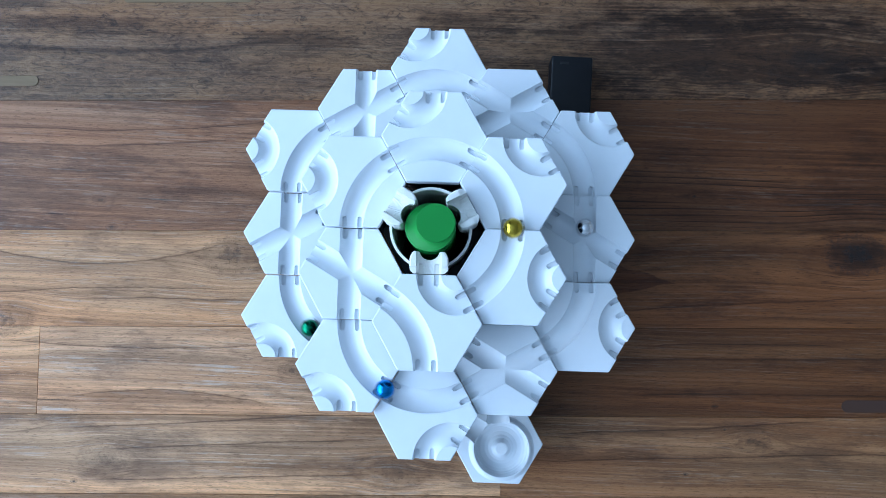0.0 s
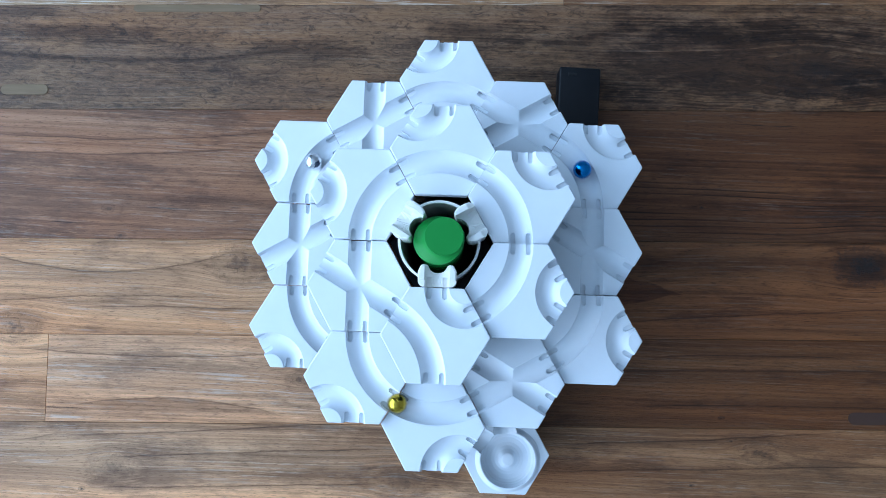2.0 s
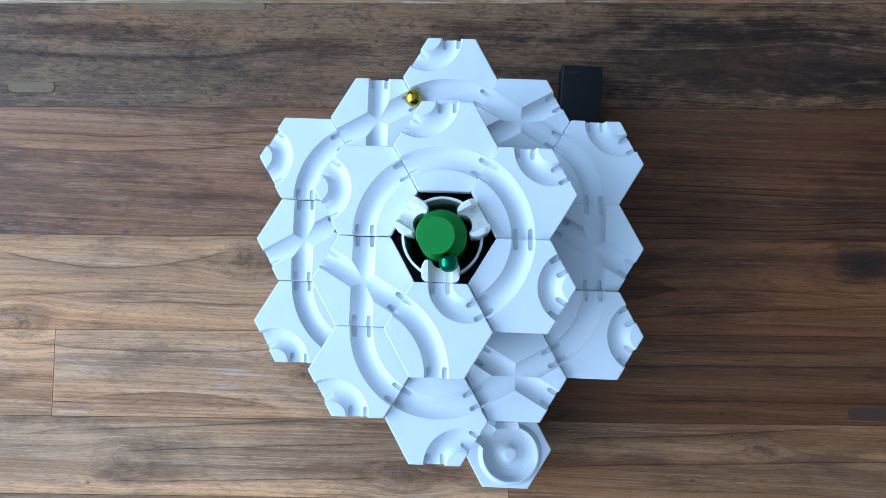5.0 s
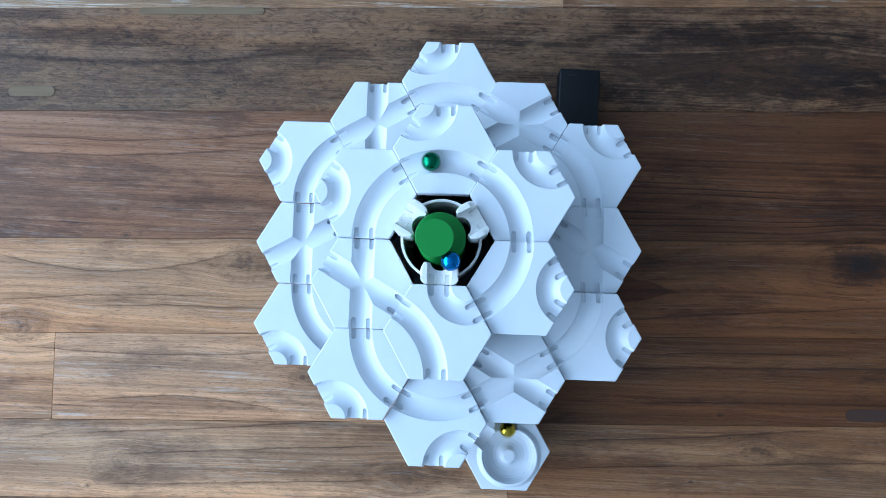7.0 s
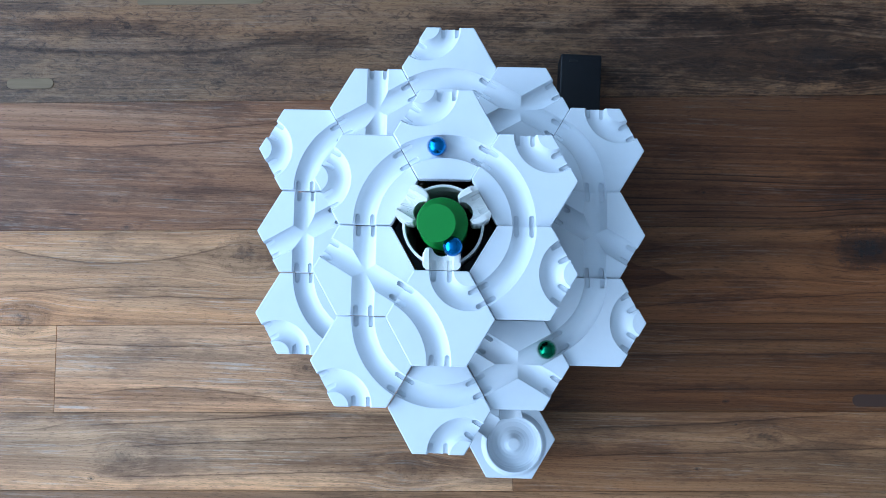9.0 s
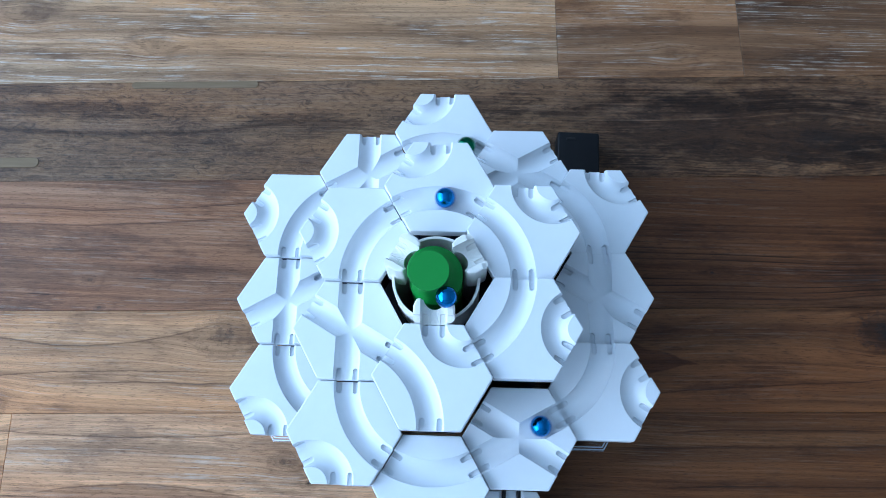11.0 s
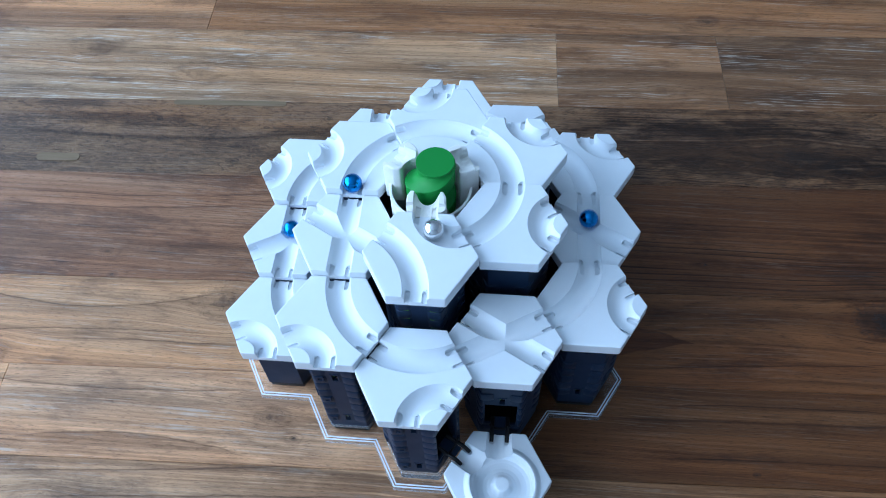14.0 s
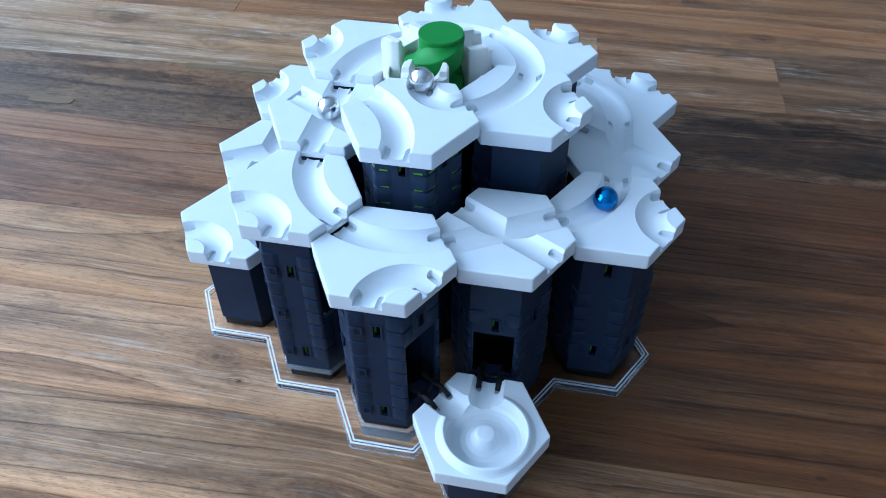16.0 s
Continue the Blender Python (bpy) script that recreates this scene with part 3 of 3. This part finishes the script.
base = thing("base_plate", pose(0, 0, 0), "clear plastic base plate with a zigzag rim lying on the table", "base plate")
# thin whitened strips stand for the bright lines of light along the rim
for o in (part("sheet", prism_bm(plate_outline(0.0026), 0.0006, 0.0020), CLEAR, base, sharp=0), part("rim", ring_bm(plate_outline(0.0001), plate_outline(0.0025), 0.0004, 0.0050), CLEAR, base, sharp=0),
          part("outer_edge", ring_bm(plate_outline(0), plate_outline(0.0008), 0.0050, 0.0058), EDGE_GLOW, base, sharp=0), part("inner_edge", ring_bm(plate_outline(0.0018), plate_outline(0.0026), 0.0050, 0.0058), EDGE_GLOW, base, sharp=0),
          part("lower_edge", ring_bm(plate_outline(-0.0006), plate_outline(0.0), 0.0003, 0.0010), MILKY, base, sharp=0)):
    o.visible_shadow = False

# ---- towers ----
TOW = 0.0215
TOW_SIDE = TOW * 2 / math.sqrt(3)


def panel_bm(half, z0, z1, holes, thick=0.0018):
    """An upright panel in the x-z plane, outer face at y = 0 looking to -y, with openings (x0, x1, z0, z1) through it."""
    xs = sorted({-half, half, *[v for h in holes for v in h[:2]]})
    zs = sorted({z0, z1, *[v for h in holes for v in h[2:]]})
    solid = {(i, k): not any(h[0] < (xs[i] + xs[i + 1]) / 2 < h[1] and h[2] < (zs[k] + zs[k + 1]) / 2 < h[3] for h in holes) for i in range(len(xs) - 1) for k in range(len(zs) - 1)}
    bm = bmesh.new()
    grid = {}

    def v(i, k, y):
        if (i, k, y) not in grid:
            grid[i, k, y] = bm.verts.new((xs[i], y, zs[k]))
        return grid[i, k, y]

    for (i, k), on in solid.items():
        if not on:
            continue
        bm.faces.new((v(i, k, 0), v(i + 1, k, 0), v(i + 1, k + 1, 0), v(i, k + 1, 0)))
        bm.faces.new((v(i, k, thick), v(i, k + 1, thick), v(i + 1, k + 1, thick), v(i + 1, k, thick)))
        for di, dk, a, b in ((-1, 0, (i, k + 1), (i, k)), (1, 0, (i + 1, k), (i + 1, k + 1)), (0, -1, (i, k), (i + 1, k)), (0, 1, (i + 1, k + 1), (i, k + 1))):
            if not solid.get((i + di, k + dk), False):
                bm.faces.new((v(*b, 0), v(*a, 0), v(*a, thick), v(*b, thick)))
    bmesh.ops.recalc_face_normals(bm, faces=bm.faces[:])
    return bm


def clip_mesh(near=True, far=True):
    """A band that wraps a tower's corner, proud of it and running out on each face; near, far: whether it runs on to the face before and after the corner."""
    long, out = 0.0088, 0.0012
    c = Vector((TOW_SIDE, 0, 0))
    d0, d1 = Vector((-0.5, math.sqrt(3) / 2, 0)), Vector((-0.5, -math.sqrt(3) / 2, 0))
    n0, n1 = Vector((math.sqrt(3) / 2, 0.5, 0)), Vector((math.sqrt(3) / 2, -0.5, 0))
    tip = c * ((TOW + out) / TOW)
    line = [c + d1 * long - n1 * 0.0004, c + d1 * 0.0050 + n1 * out * 0.70] if near else [c + d1 * 0.0014 - n1 * 0.0004]
    line += [tip + d1 * 0.0010, tip + d0 * 0.0010]
    line += [c + d0 * 0.0050 + n0 * out * 0.70, c + d0 * long - n0 * 0.0004] if far else [c + d0 * 0.0014 - n0 * 0.0004]
    line.append(c - Vector((0.002, 0, 0)))
    bm = prism_bm([(p.x, p.y) for p in line], 0, 0.0089, 0.00042, 2)
    me = bpy.data.meshes.new("corner_band")
    bm.normal_update()
    bm.to_mesh(me)
    bm.free()
    me.materials.append(DARK)
    return me


CLIPS = {(near, far): clip_mesh(near, far) for near in (True, False) for far in (True, False)}
TUNNEL = {6: {5: 0.061, 2: 0.056}, 7: {5: 0.054, 2: 0.034}, 8: {3: 0.034}}  # tower: edge, floor of its tunnel


def tower(index, col, row, top, bands, label):
    at = centre(col, row)
    ob = thing("height_tower", pose(at.x, at.y, 0), label, "tower", "towers of the marble run")
    foot = {7: 0.0165, 6: 0.0135, -1: 0.006}.get(index, 0.0095)
    for e in range(6):
        holes, strips, squares = [], [], []
        for e2, floor_z in TUNNEL.get(index, {}).items():
            if e2 == e:
                holes.append((-0.0104, 0.0104, floor_z, floor_z + (0.046 if (index, e) == (7, 2) else 0.031)))
        if e in (2, 3, 4) and 0 <= index < 17:
            heights = (0.0275, 0.0590, 0.0905) if index in (6, 7) else (0.0715,) if index == 8 else (0.0275, 0.0900, 0.1395) if index == 0 else (0.0275, 0.0900)
            for z in heights:
                if z + 0.008 > top or any(h[2] - 0.006 < z < h[3] + 0.001 for h in holes):
                    continue
                if z != 0.0590:
                    holes.append((-0.0012, 0.0022, z - 0.0040, z + 0.0045))
                    strips.append(z)
                if e != 2 and index in (6, 7):
                    squares.append(z)
        m = pose(0, 0, 0, 0, 0, EDGE_ANGLE[e] + 90) @ pose(0, -TOW, 0)
        side = part("side_panel", panel_bm(TOW_SIDE / 2 - 0.00004, foot, top, holes), DARK, ob, sharp=0)
        side.matrix_local = m
        for z in strips:
            part("slot_frame", panel_bm(0.0030, z - 0.0048, z + 0.0053, ((-0.0018, 0.0018, z - 0.0038, z + 0.0043),), 0.0008), DARK, side, sharp=0).matrix_local = pose(0.0005, -0.0004, 0)
            part("green_strip", box_bm(-0.0020, -0.0003, 0.0022, 0.0034, z - 0.003, z + 0.0035), LIME, side, "lime green strip inside the slot", 0)
        for z in squares:
            part("slot_frame", panel_bm(0.0024, z - 0.0026, z + 0.0030, ((-0.0013, 0.0013, z - 0.0017, z + 0.0021),), 0.0009), DARK, side, sharp=0).matrix_local = pose(-0.0085, -0.0016, 0)
            # black block stands for the dark inside a square hole
            part("hole_dark", box_bm(-0.0105, -0.0065, -0.0009, 0.0004, z - 0.0022, z + 0.0026), BLACK, side, "black recess", 0)
    if index == 0:
        for e in (2, 3, 4):
            for n in range(9):
                for side in (-1, 1):
                    g = part("green_strip", box_bm(side * 0.0085 - 0.0022, side * 0.0085 + 0.0022, -TOW - 0.0004, -TOW + 0.0006, 0.1376 - 0.0101 * n, 0.1386 - 0.0101 * n, 0.0002, 1), LIME, ob, "lime green strip between two bands", 0)
                    g.matrix_local = pose(0, 0, 0, 0, 0, EDGE_ANGLE[e] + 90)
    low, high = {7: (0.0116, 0.0165), -1: (0.0012, 0.006)}.get(index, (0.0024, 0.0095))
    part("foot", prism_bm(hexagon(TOW - 0.0010), low, high, 0.0005, 1), BLACK, ob, "black foot")
    if index in (-1, 6, 7):
        z0, z1 = {7: (0.0024, 0.0115), 6: (0.0096, 0.0135), -1: (0.0003, 0.0012)}[index]
        part("socket", prism_bm(hexagon(TOW + 0.0008), z0, z1, 0.0006, 2), MILKY, ob, "clear plastic socket", 0).visible_shadow = False
    if bands and index != 17:
        z = 0.0276 if index == 0 else 0.0226
        while z + 0.0095 < top - (0.009 if index in (6, 7) else 0.024 if index > 0 else 0.0):
            for corner in range(6):
                free = []
                for turn in (-30, 30):
                    e = EDGE_ANGLE.index((60 * corner + turn + 180) % 360 - 180 if (60 * corner + turn) % 360 != 210 else -150)
                    floor_z = TUNNEL.get(index, {}).get(e)
                    free.append(floor_z is None or not floor_z - 0.009 < z < floor_z + (0.046 if (index, e) == (7, 2) else 0.031))
                if any(free):
                    b = from_mesh("corner_band", CLIPS[tuple(free)], None, ob, sharp=30)
                    b.matrix_local = pose(0, 0, z, 0, 0, 60 * corner)
            z += 0.0101
    return ob


for i, (col, row, _, _) in enumerate(WAY):
    tower(i, col, row, TOP - STEP * i - THICK - 0.0002, True, "dark slate plastic tower of stacked height pieces under a tile")
tower(-1, *CATCH, CATCH_TOP - THICK - 0.0002, False, "short dark slate plastic tower under the catch tile")

# ---- tiles ----
BEND = tile_mesh(((0, 2), (3, 4)))
CROSSING = tile_mesh(((0, 3), (5, 2)))
BOWL = tile_mesh((), True)


def tile(mesh, col, row, top, turn, label):
    at = centre(col, row)
    ob = from_mesh("track_tile", mesh, None)
    ob.matrix_world = pose(at.x, at.y, top, 0, 0, turn)
    return tagged(ob, label, "track tile", "white tiles of the marble run")


for i, (col, row, _, _) in enumerate(WAY):
    z = TOP - STEP * i
    if i in BIG:
        tile(BEND, col, row, z, -60 * BIG[i], "white hexagonal plastic tile with a wide and a narrow curved groove")
    else:
        a, b = CROSS[i]
        # groove pairs (0, 5), (4, 5) and (0, 1) are turns of one crossing
        turn = {(0, 5): 0, (4, 5): 60, (0, 1): -60}[(a, b)]
        tile(CROSSING, col, row, z, turn, "white hexagonal plastic tile with two crossing straight grooves")
at = centre(*CATCH)
bowl = from_mesh("catch_tile", BOWL, None)
bowl.matrix_world = pose(at.x, at.y, CATCH_TOP)
tagged(bowl, "white hexagonal catch tile with a round bowl and centre knob", "track tile", "white tiles of the marble run")


def short_rail(edge, drop):
    """A black rail from the catch tile into a tower: two rods with a saddle between them."""
    at = centre(*CATCH)
    ob = thing("short_rail", pose(at.x, at.y, CATCH_TOP, 0, 0, EDGE_ANGLE[edge]), "short black plastic rail between the catch tile and a tower", "rail", "short rails at the catch tile")
    for side in (-1, 1):
        pts = [(0.0247 + 0.0180 * i / 8, side * 0.0050, -0.0040 + 0.0024 * math.sin(math.pi * min(1, i / 5)) + drop * i / 8) for i in range(9)]
        part("rod", tube_bm(pts, 0.0013, 12), BLACK, ob)
    part("ramp", box_bm(0.0308, 0.0440, -0.0046, 0.0046, -0.0078 + drop * 0.5, -0.0066 + drop * 0.5, 0.0003, 1), DARK, ob)
    pts = [(0.0345, 0.0062 * math.sin(radians(a)), -0.0012 - 0.0062 * math.cos(radians(a)) + 0.0024 + drop * 0.55) for a in range(-90, 91, 15)]
    part("saddle", tube_bm([(x, y, z) for x, y, z in pts], 0.0009, 10), BLACK, ob)
    return ob


short_rail(0, -0.002)
short_rail(5, 0.004)

# ---- the lift in the middle ----
lift = thing("marble_lift", pose(0, 0, 0), "white marble lift with three outlets in the middle cell", "marble lift")
part("shaft", ring_bm([(0.0265 * math.cos(2 * math.pi * i / 64), 0.0265 * math.sin(2 * math.pi * i / 64)) for i in range(64)],
                      [(0.0248 * math.cos(2 * math.pi * i / 64), 0.0248 * math.sin(2 * math.pi * i / 64)) for i in range(64)], 0.020, 0.1440), OUTLET_WHITE, lift, "round white shaft wall")
part("base_block", prism_bm(hexagon(0.0280), 0.0026, 0.020, 0.001), BLACK, lift, "black base block")
ANG = [2 * math.pi * i / 72 for i in range(72)]
# added black ring: fills the gap round the shaft, dark with shadow and black parts
part("dark_gap_ring", ring_bm([(0.0293 / math.cos((a % (math.pi / 3)) - math.pi / 6) * math.cos(a), 0.0293 / math.cos((a % (math.pi / 3)) - math.pi / 6) * math.sin(a)) for a in ANG],
                        [(0.0270 * math.cos(a), 0.0270 * math.sin(a)) for a in ANG], 0.0205, 0.112), BLACK, lift, "black housing round the shaft", 0)


def outlet_mesh():
    """An outlet that looks along +x: a block with a trough, a scooped inner face and rail slots."""
    body = prism_bm([(0.0160, -0.0100), (0.0160, 0.0100), (0.0200, 0.0120), (0.0275, 0.0120), (0.0297, 0.0098), (0.0297, -0.0098), (0.0275, -0.0120), (0.0200, -0.0120)][::-1], 0.128, 0.1601, 0.0009, 2)
    cut = [tube_bm([(r, 0, TOP + 0.0036 - (r - 0.01) * 0.09) for r in (0.010, 0.034)], 0.0080, 32), lathe_bm(((0, 0.1), (0.0170, 0.1), (0.0170, 0.2), (0, 0.2)), 48)]
    cut.append(prism_bm([(0.0145 + 0.0064 * math.cos(2 * math.pi * i / 40), 0.0066 * math.sin(2 * math.pi * i / 40)) for i in range(40)], 0.120, 0.18))
    cut.append(box_bm(0.0255, 0.04, -0.02, 0.02, 0.1572, 0.18))
    for side in (-1, 1):
        cut.append(box_bm(0.0235, 0.04, side * 0.0050 - 0.00145, side * 0.0050 + 0.00145, TOP - 0.0056, 0.18))
    me = carve(body, cut)
    me.materials.clear()
    me.materials.append(OUTLET_WHITE)
    return me


OUTLET = outlet_mesh()
for e in (1, 3, 5):
    from_mesh("outlet", OUTLET, None, lift).matrix_local = pose(0, 0, 0, 0, 0, EDGE_ANGLE[e])


SCREW_TOP, HEAD, HEAD_OFF = 0.1668, 0.0119, 0.0038


def screw_bm(turns=4.5, rise=0.0270):
    """The green screw's thread: it flares out under the round head and winds down the core."""
    bm = bmesh.new()
    steps = 150
    rows = []
    for i in range(int(steps * turns) + 1):
        a = -2 * math.pi * i / steps
        deep = 0.0005 + rise * i / steps
        above = 0.0003 if i < steps else deep - 0.0150
        lean = math.sqrt(HEAD ** 2 - (HEAD_OFF * math.sin(a)) ** 2) + HEAD_OFF * math.cos(a)
        r0 = lean if i < steps else 0.0088
        gap = deep - above
        notch = 0.00010 if i % 2 else -0.00010
        neck = r0 - 0.0008
        cut = [(r0, above), (neck, above + gap * 0.16), (neck - 0.0003, above + gap * 0.40)] + [(neck + (0.0158 - neck) * f, above + gap * g) for f, g in ((0.06, 0.55), (0.22, 0.72), (0.52, 0.87))]
        cut += [(0.0158, deep), (0.0161 + notch, deep + 0.0005), (0.0161 + notch, deep + 0.0014), (0.0158, deep + 0.0017), (0.0158, deep + 0.0112), (0.0150, deep + 0.0120), (0.0088, deep + 0.0128)]
        rows.append([bm.verts.new((r * math.cos(a), r * math.sin(a), SCREW_TOP - z)) for r, z in cut])
    for p, q in zip(rows, rows[1:]):
        for k in range(len(p) - 1):
            bm.faces.new((p[k], p[k + 1], q[k + 1], q[k]))
    bm.faces.new(rows[0]), bm.faces.new(rows[-1][::-1])
    bmesh.ops.recalc_face_normals(bm, faces=bm.faces[:])
    return bm


screw = thing("lift_screw", pose(0, 0, 0), "bright green plastic lifting screw with a flared head", "lifting screw")
part("thread", screw_bm(), GREEN, screw, "knurled green thread", 26)
head = prism_bm([(HEAD_OFF + HEAD * math.cos(2 * math.pi * i / 72), HEAD * math.sin(2 * math.pi * i / 72)) for i in range(72)], SCREW_TOP - 0.0012, SCREW_TOP, 0.0003, 1)
part("head", head, GREEN, screw, "round flat green head", 20)
head = lathe_bm(((0, SCREW_TOP - 0.001), (0.0080, SCREW_TOP - 0.001), (0.0080, 0.158), (0.0090, 0.150), (0.0090, 0.0210), (0, 0.0210)), 72)
part("core", head, GREEN, screw, sharp=20)

# ---- battery box behind the run ----
pack = thing("battery_box", pose(0.1045, 0.1315, 0.0, 0, 0, -1.5), "black plastic battery box lying on the table", "battery box")
part("case", box_bm(-0.0165, 0.0165, -0.031, 0.0235, 0.0004, 0.0220, 0.0016, 3), BLACK, pack)
part("latch", box_bm(-0.0095, -0.0025, 0.0165, 0.0185, 0.0219, 0.0224, 0.0002, 1), shader("latch_black", (0.003, 0.003, 0.003), 0.6), pack, "small dark latch slot")

# ---- marbles ----


def marble(material, label):
    bm = bmesh.new()
    bmesh.ops.create_uvsphere(bm, u_segments=48, v_segments=24, radius=BALL)
    ob = from_bm("marble", bm, material, sharp=0)
    ob.data.shade_smooth()
    return tagged(ob, label, "marble", "marbles on the run")


def way_point(k):
    """The place of a marble's centre. 0 to 18: the tiles in turn; 18 to 20: inside the towers; 20 to 21: round the bowl; 21 to 23: back to the lift; 23 to 24: up the lift, and again."""
    k = (k + 1) % 24 - 1
    ride = BALL - DEPTH
    if k < 0:
        stops = ((-1, (0.0068, -0.0150, 0.030)), (-0.5, (0.0068, -0.0150, 0.1610)), (-0.3, (0.0040, -0.0185, 0.1612)), (0, (0, -0.0300, TOP + ride + 0.0010)))
    elif k < 18:
        i = int(k)
        u = k - i
        col, row, e0, e1 = WAY[i]
        p = centre(col, row) + groove_path(e0, e1, u)
        p.z = TOP - STEP * i + ride
        if u > 0.93 and i < 17:
            p.z -= 0.5 * STEP * (u - 0.93) / 0.07
        if u < 0.07 and i > 0:
            p.z += 0.5 * STEP * (1 - u / 0.07)
        return p
    elif k < 20 or k >= 21:
        ce = centre(*CATCH)
        gate, door = ce + unit(150) * APO, ce + unit(90) * APO
        first = centre(-2, -1) + unit(-30) * APO
        stops = ((18, (*first.xy, TOP - 17 * STEP + ride)), (18.5, (-COL, -1.5 * PITCH, 0.069)), (19, (*(centre(-1, -1.5) + unit(-30) * APO).xy, 0.066)), (19.5, (0, -2 * PITCH, 0.055)),
                 (20, (*gate.xy, CATCH_TOP + 0.002)), (21, (*door.xy, CATCH_TOP + 0.0008)), (21.5, (*(door + Vector((0, 0.030, 0))).xy, 0.036)), (22.2, (0, -PITCH, 0.033)), (23, (0.0068, -0.0150, 0.030)))
    else:
        ce = centre(*CATCH)
        u = k - 20
        a = radians(150 - 420 * min(1, max(0, (u - 0.15) / 0.7)))
        inner = ce + Vector((math.cos(a), math.sin(a), 0)) * 0.0130 + Vector((0.0023, -0.0042, 0))
        side = ce + unit(150 if u < 0.5 else 90) * APO
        p = inner.lerp(side, max(0, 1 - u / 0.15, (u - 0.85) / 0.15))
        p.z = CATCH_TOP + 0.0002 + 0.0012 * abs(2 * u - 1)
        return p
    for (k0, p0), (k1, p1) in zip(stops, stops[1:]):
        if k0 <= k <= k1:
            return Vector(p0).lerp(Vector(p1), (k - k0) / (k1 - k0))
    return Vector(stops[-1][1])


# seconds and way points of each marble
TRIPS = (
    (GOLD, "shiny gold metal marble", ((0, 2.02), (0.5, 3.18), (1, 4.30), (1.5, 5.74), (2, 7.04), (2.5, 8.38), (3, 9.34), (3.5, 10.42), (4, 11.46), (4.5, 12.55), (5, 14.0), (5.5, 15.45), (6, 17.0), (6.35, 18), (6.58, 20), (6.85, 20.62), (7.0, 20.9), (7.08, 21.05), (7.4, 22), (8.5, 23), (16, 23.03))),
    (EMERALD, "shiny dark green metal marble", ((0, 17.78), (0.07, 18), (0.27, 20), (0.5, 20.39), (0.69, 20.95), (0.76, 21.1), (1.1, 22), (1.5, 23), (3.0, 23.42), (4.8, 23.5), (5.1, 23.7), (5.3, 24), (6.3, 26.2), (6.5, 26.6), (7, 27.66), (7.5, 28.9), (8, 30.32), (8.5, 31.62), (9, 32.86), (9.5, 33.88), (10, 34.96), (10.2, 35.36),
                                               (11, 37.2), (11.5, 38.8), (12, 40.4), (12.3, 41.44), (12.5, 42), (12.72, 44), (13.0, 44.55), (13.25, 44.95), (13.6, 46), (14.6, 47), (16, 47.05))),
    (STEEL, "polished bare steel metal marble", ((0, 10.62), (0.5, 11.42), (1, 12.48), (1.5, 14.0), (2, 15.42), (2.5, 16.98), (2.82, 18), (3.25, 20), (3.5, 20.720), (3.8, 20.95), (3.9, 21.1), (4.2, 22), (5, 23), (10.8, 23.2), (12, 23.5), (13.3, 23.5), (13.6, 23.7), (13.8, 24), (14, 24.42), (14.5, 25.8), (15, 27.06), (15.5, 28.2), (16, 29.48))),
    (BLUE, "shiny blue metal marble", ((0, 6.98), (0.5, 8.22), (1, 9.36), (1.5, 10.56), (2, 11.52), (2.5, 12.76), (3, 14.2), (3.5, 15.84), (4, 17.5), (4.18, 18), (4.5, 20), (4.9, 21), (5.4, 22), (6.4, 23), (8.6, 23.2), (10, 23.48), (11.2, 23.5), (11.5, 23.7), (11.7, 24), (12.3, 25.38), (12.5, 25.88), (13, 26.86), (13.5, 27.78), (14, 28.92),
                                       (14.5, 30.2), (15, 31.58), (15.5, 32.66), (16, 33.56))),
    (BLUE, "shiny blue metal marble", ((0, -0.98), (4, -0.9), (6, -0.5), (7.2, -0.5), (7.5, -0.32), (7.65, 0), (7.8, 0.6), (8, 1.22), (8.5, 2.4), (9, 3.6), (9.5, 4.74), (10, 6.2), (10.2, 6.78), (10.8, 8.3), (11.5, 9.85), (12.3, 11.46), (12.5, 11.9), (13, 13.1), (13.5, 14.75), (14, 16.38), (14.5, 17.9), (14.55, 18), (14.88, 20), (15.0, 20.467), (15.1, 20.66), (15.2, 20.82), (15.3, 21.1), (15.6, 22), (16, 22.6))),
    (BLUE, "shiny blue metal marble", ((0, -0.98), (6.2, -0.9), (7.8, -0.55), (8.3, -0.5), (9.3, -0.5), (9.5, -0.3), (9.65, 0), (10, 0.98), (10.2, 1.56), (10.8, 3.0), (11.5, 4.5), (12.3, 6.5), (12.5, 7.08), (13, 8.36), (13.5, 9.42), (14, 10.62), (14.5, 11.56), (15, 12.65), (15.5, 14.0), (16, 15.3))),
    (STEEL, "polished bare steel metal marble", ((0, -0.99), (12, -0.90), (13.8, -0.62), (14.5, -0.555), (15.3, -0.5), (15.4, -0.5), (15.7, -0.3), (16, 0.04))),
)
marbles = [marble(material, label) for material, label, _ in TRIPS]


def motions():
    for ob, (_, _, trip) in zip(marbles, TRIPS):
        rows = []
        for i in range(161):
            s = i / 10
            for (t0, k0), (t1, k1) in zip(trip, trip[1:]):
                if t0 <= s <= t1:
                    p = way_point(k0 + (k1 - k0) * (s - t0) / (t1 - t0))
                    break
            rows.append((s, pose(p.x, p.y, p.z, 0, 0, 0)))
        walk(ob, rows)
    walk(screw, [(i / 4, pose(0, 0, 0, 0, 0, SCREW_START - SCREW_SPEED * i / 4)) for i in range(65)])


SCREW_START, SCREW_SPEED = 18.0, 179.8
motions()
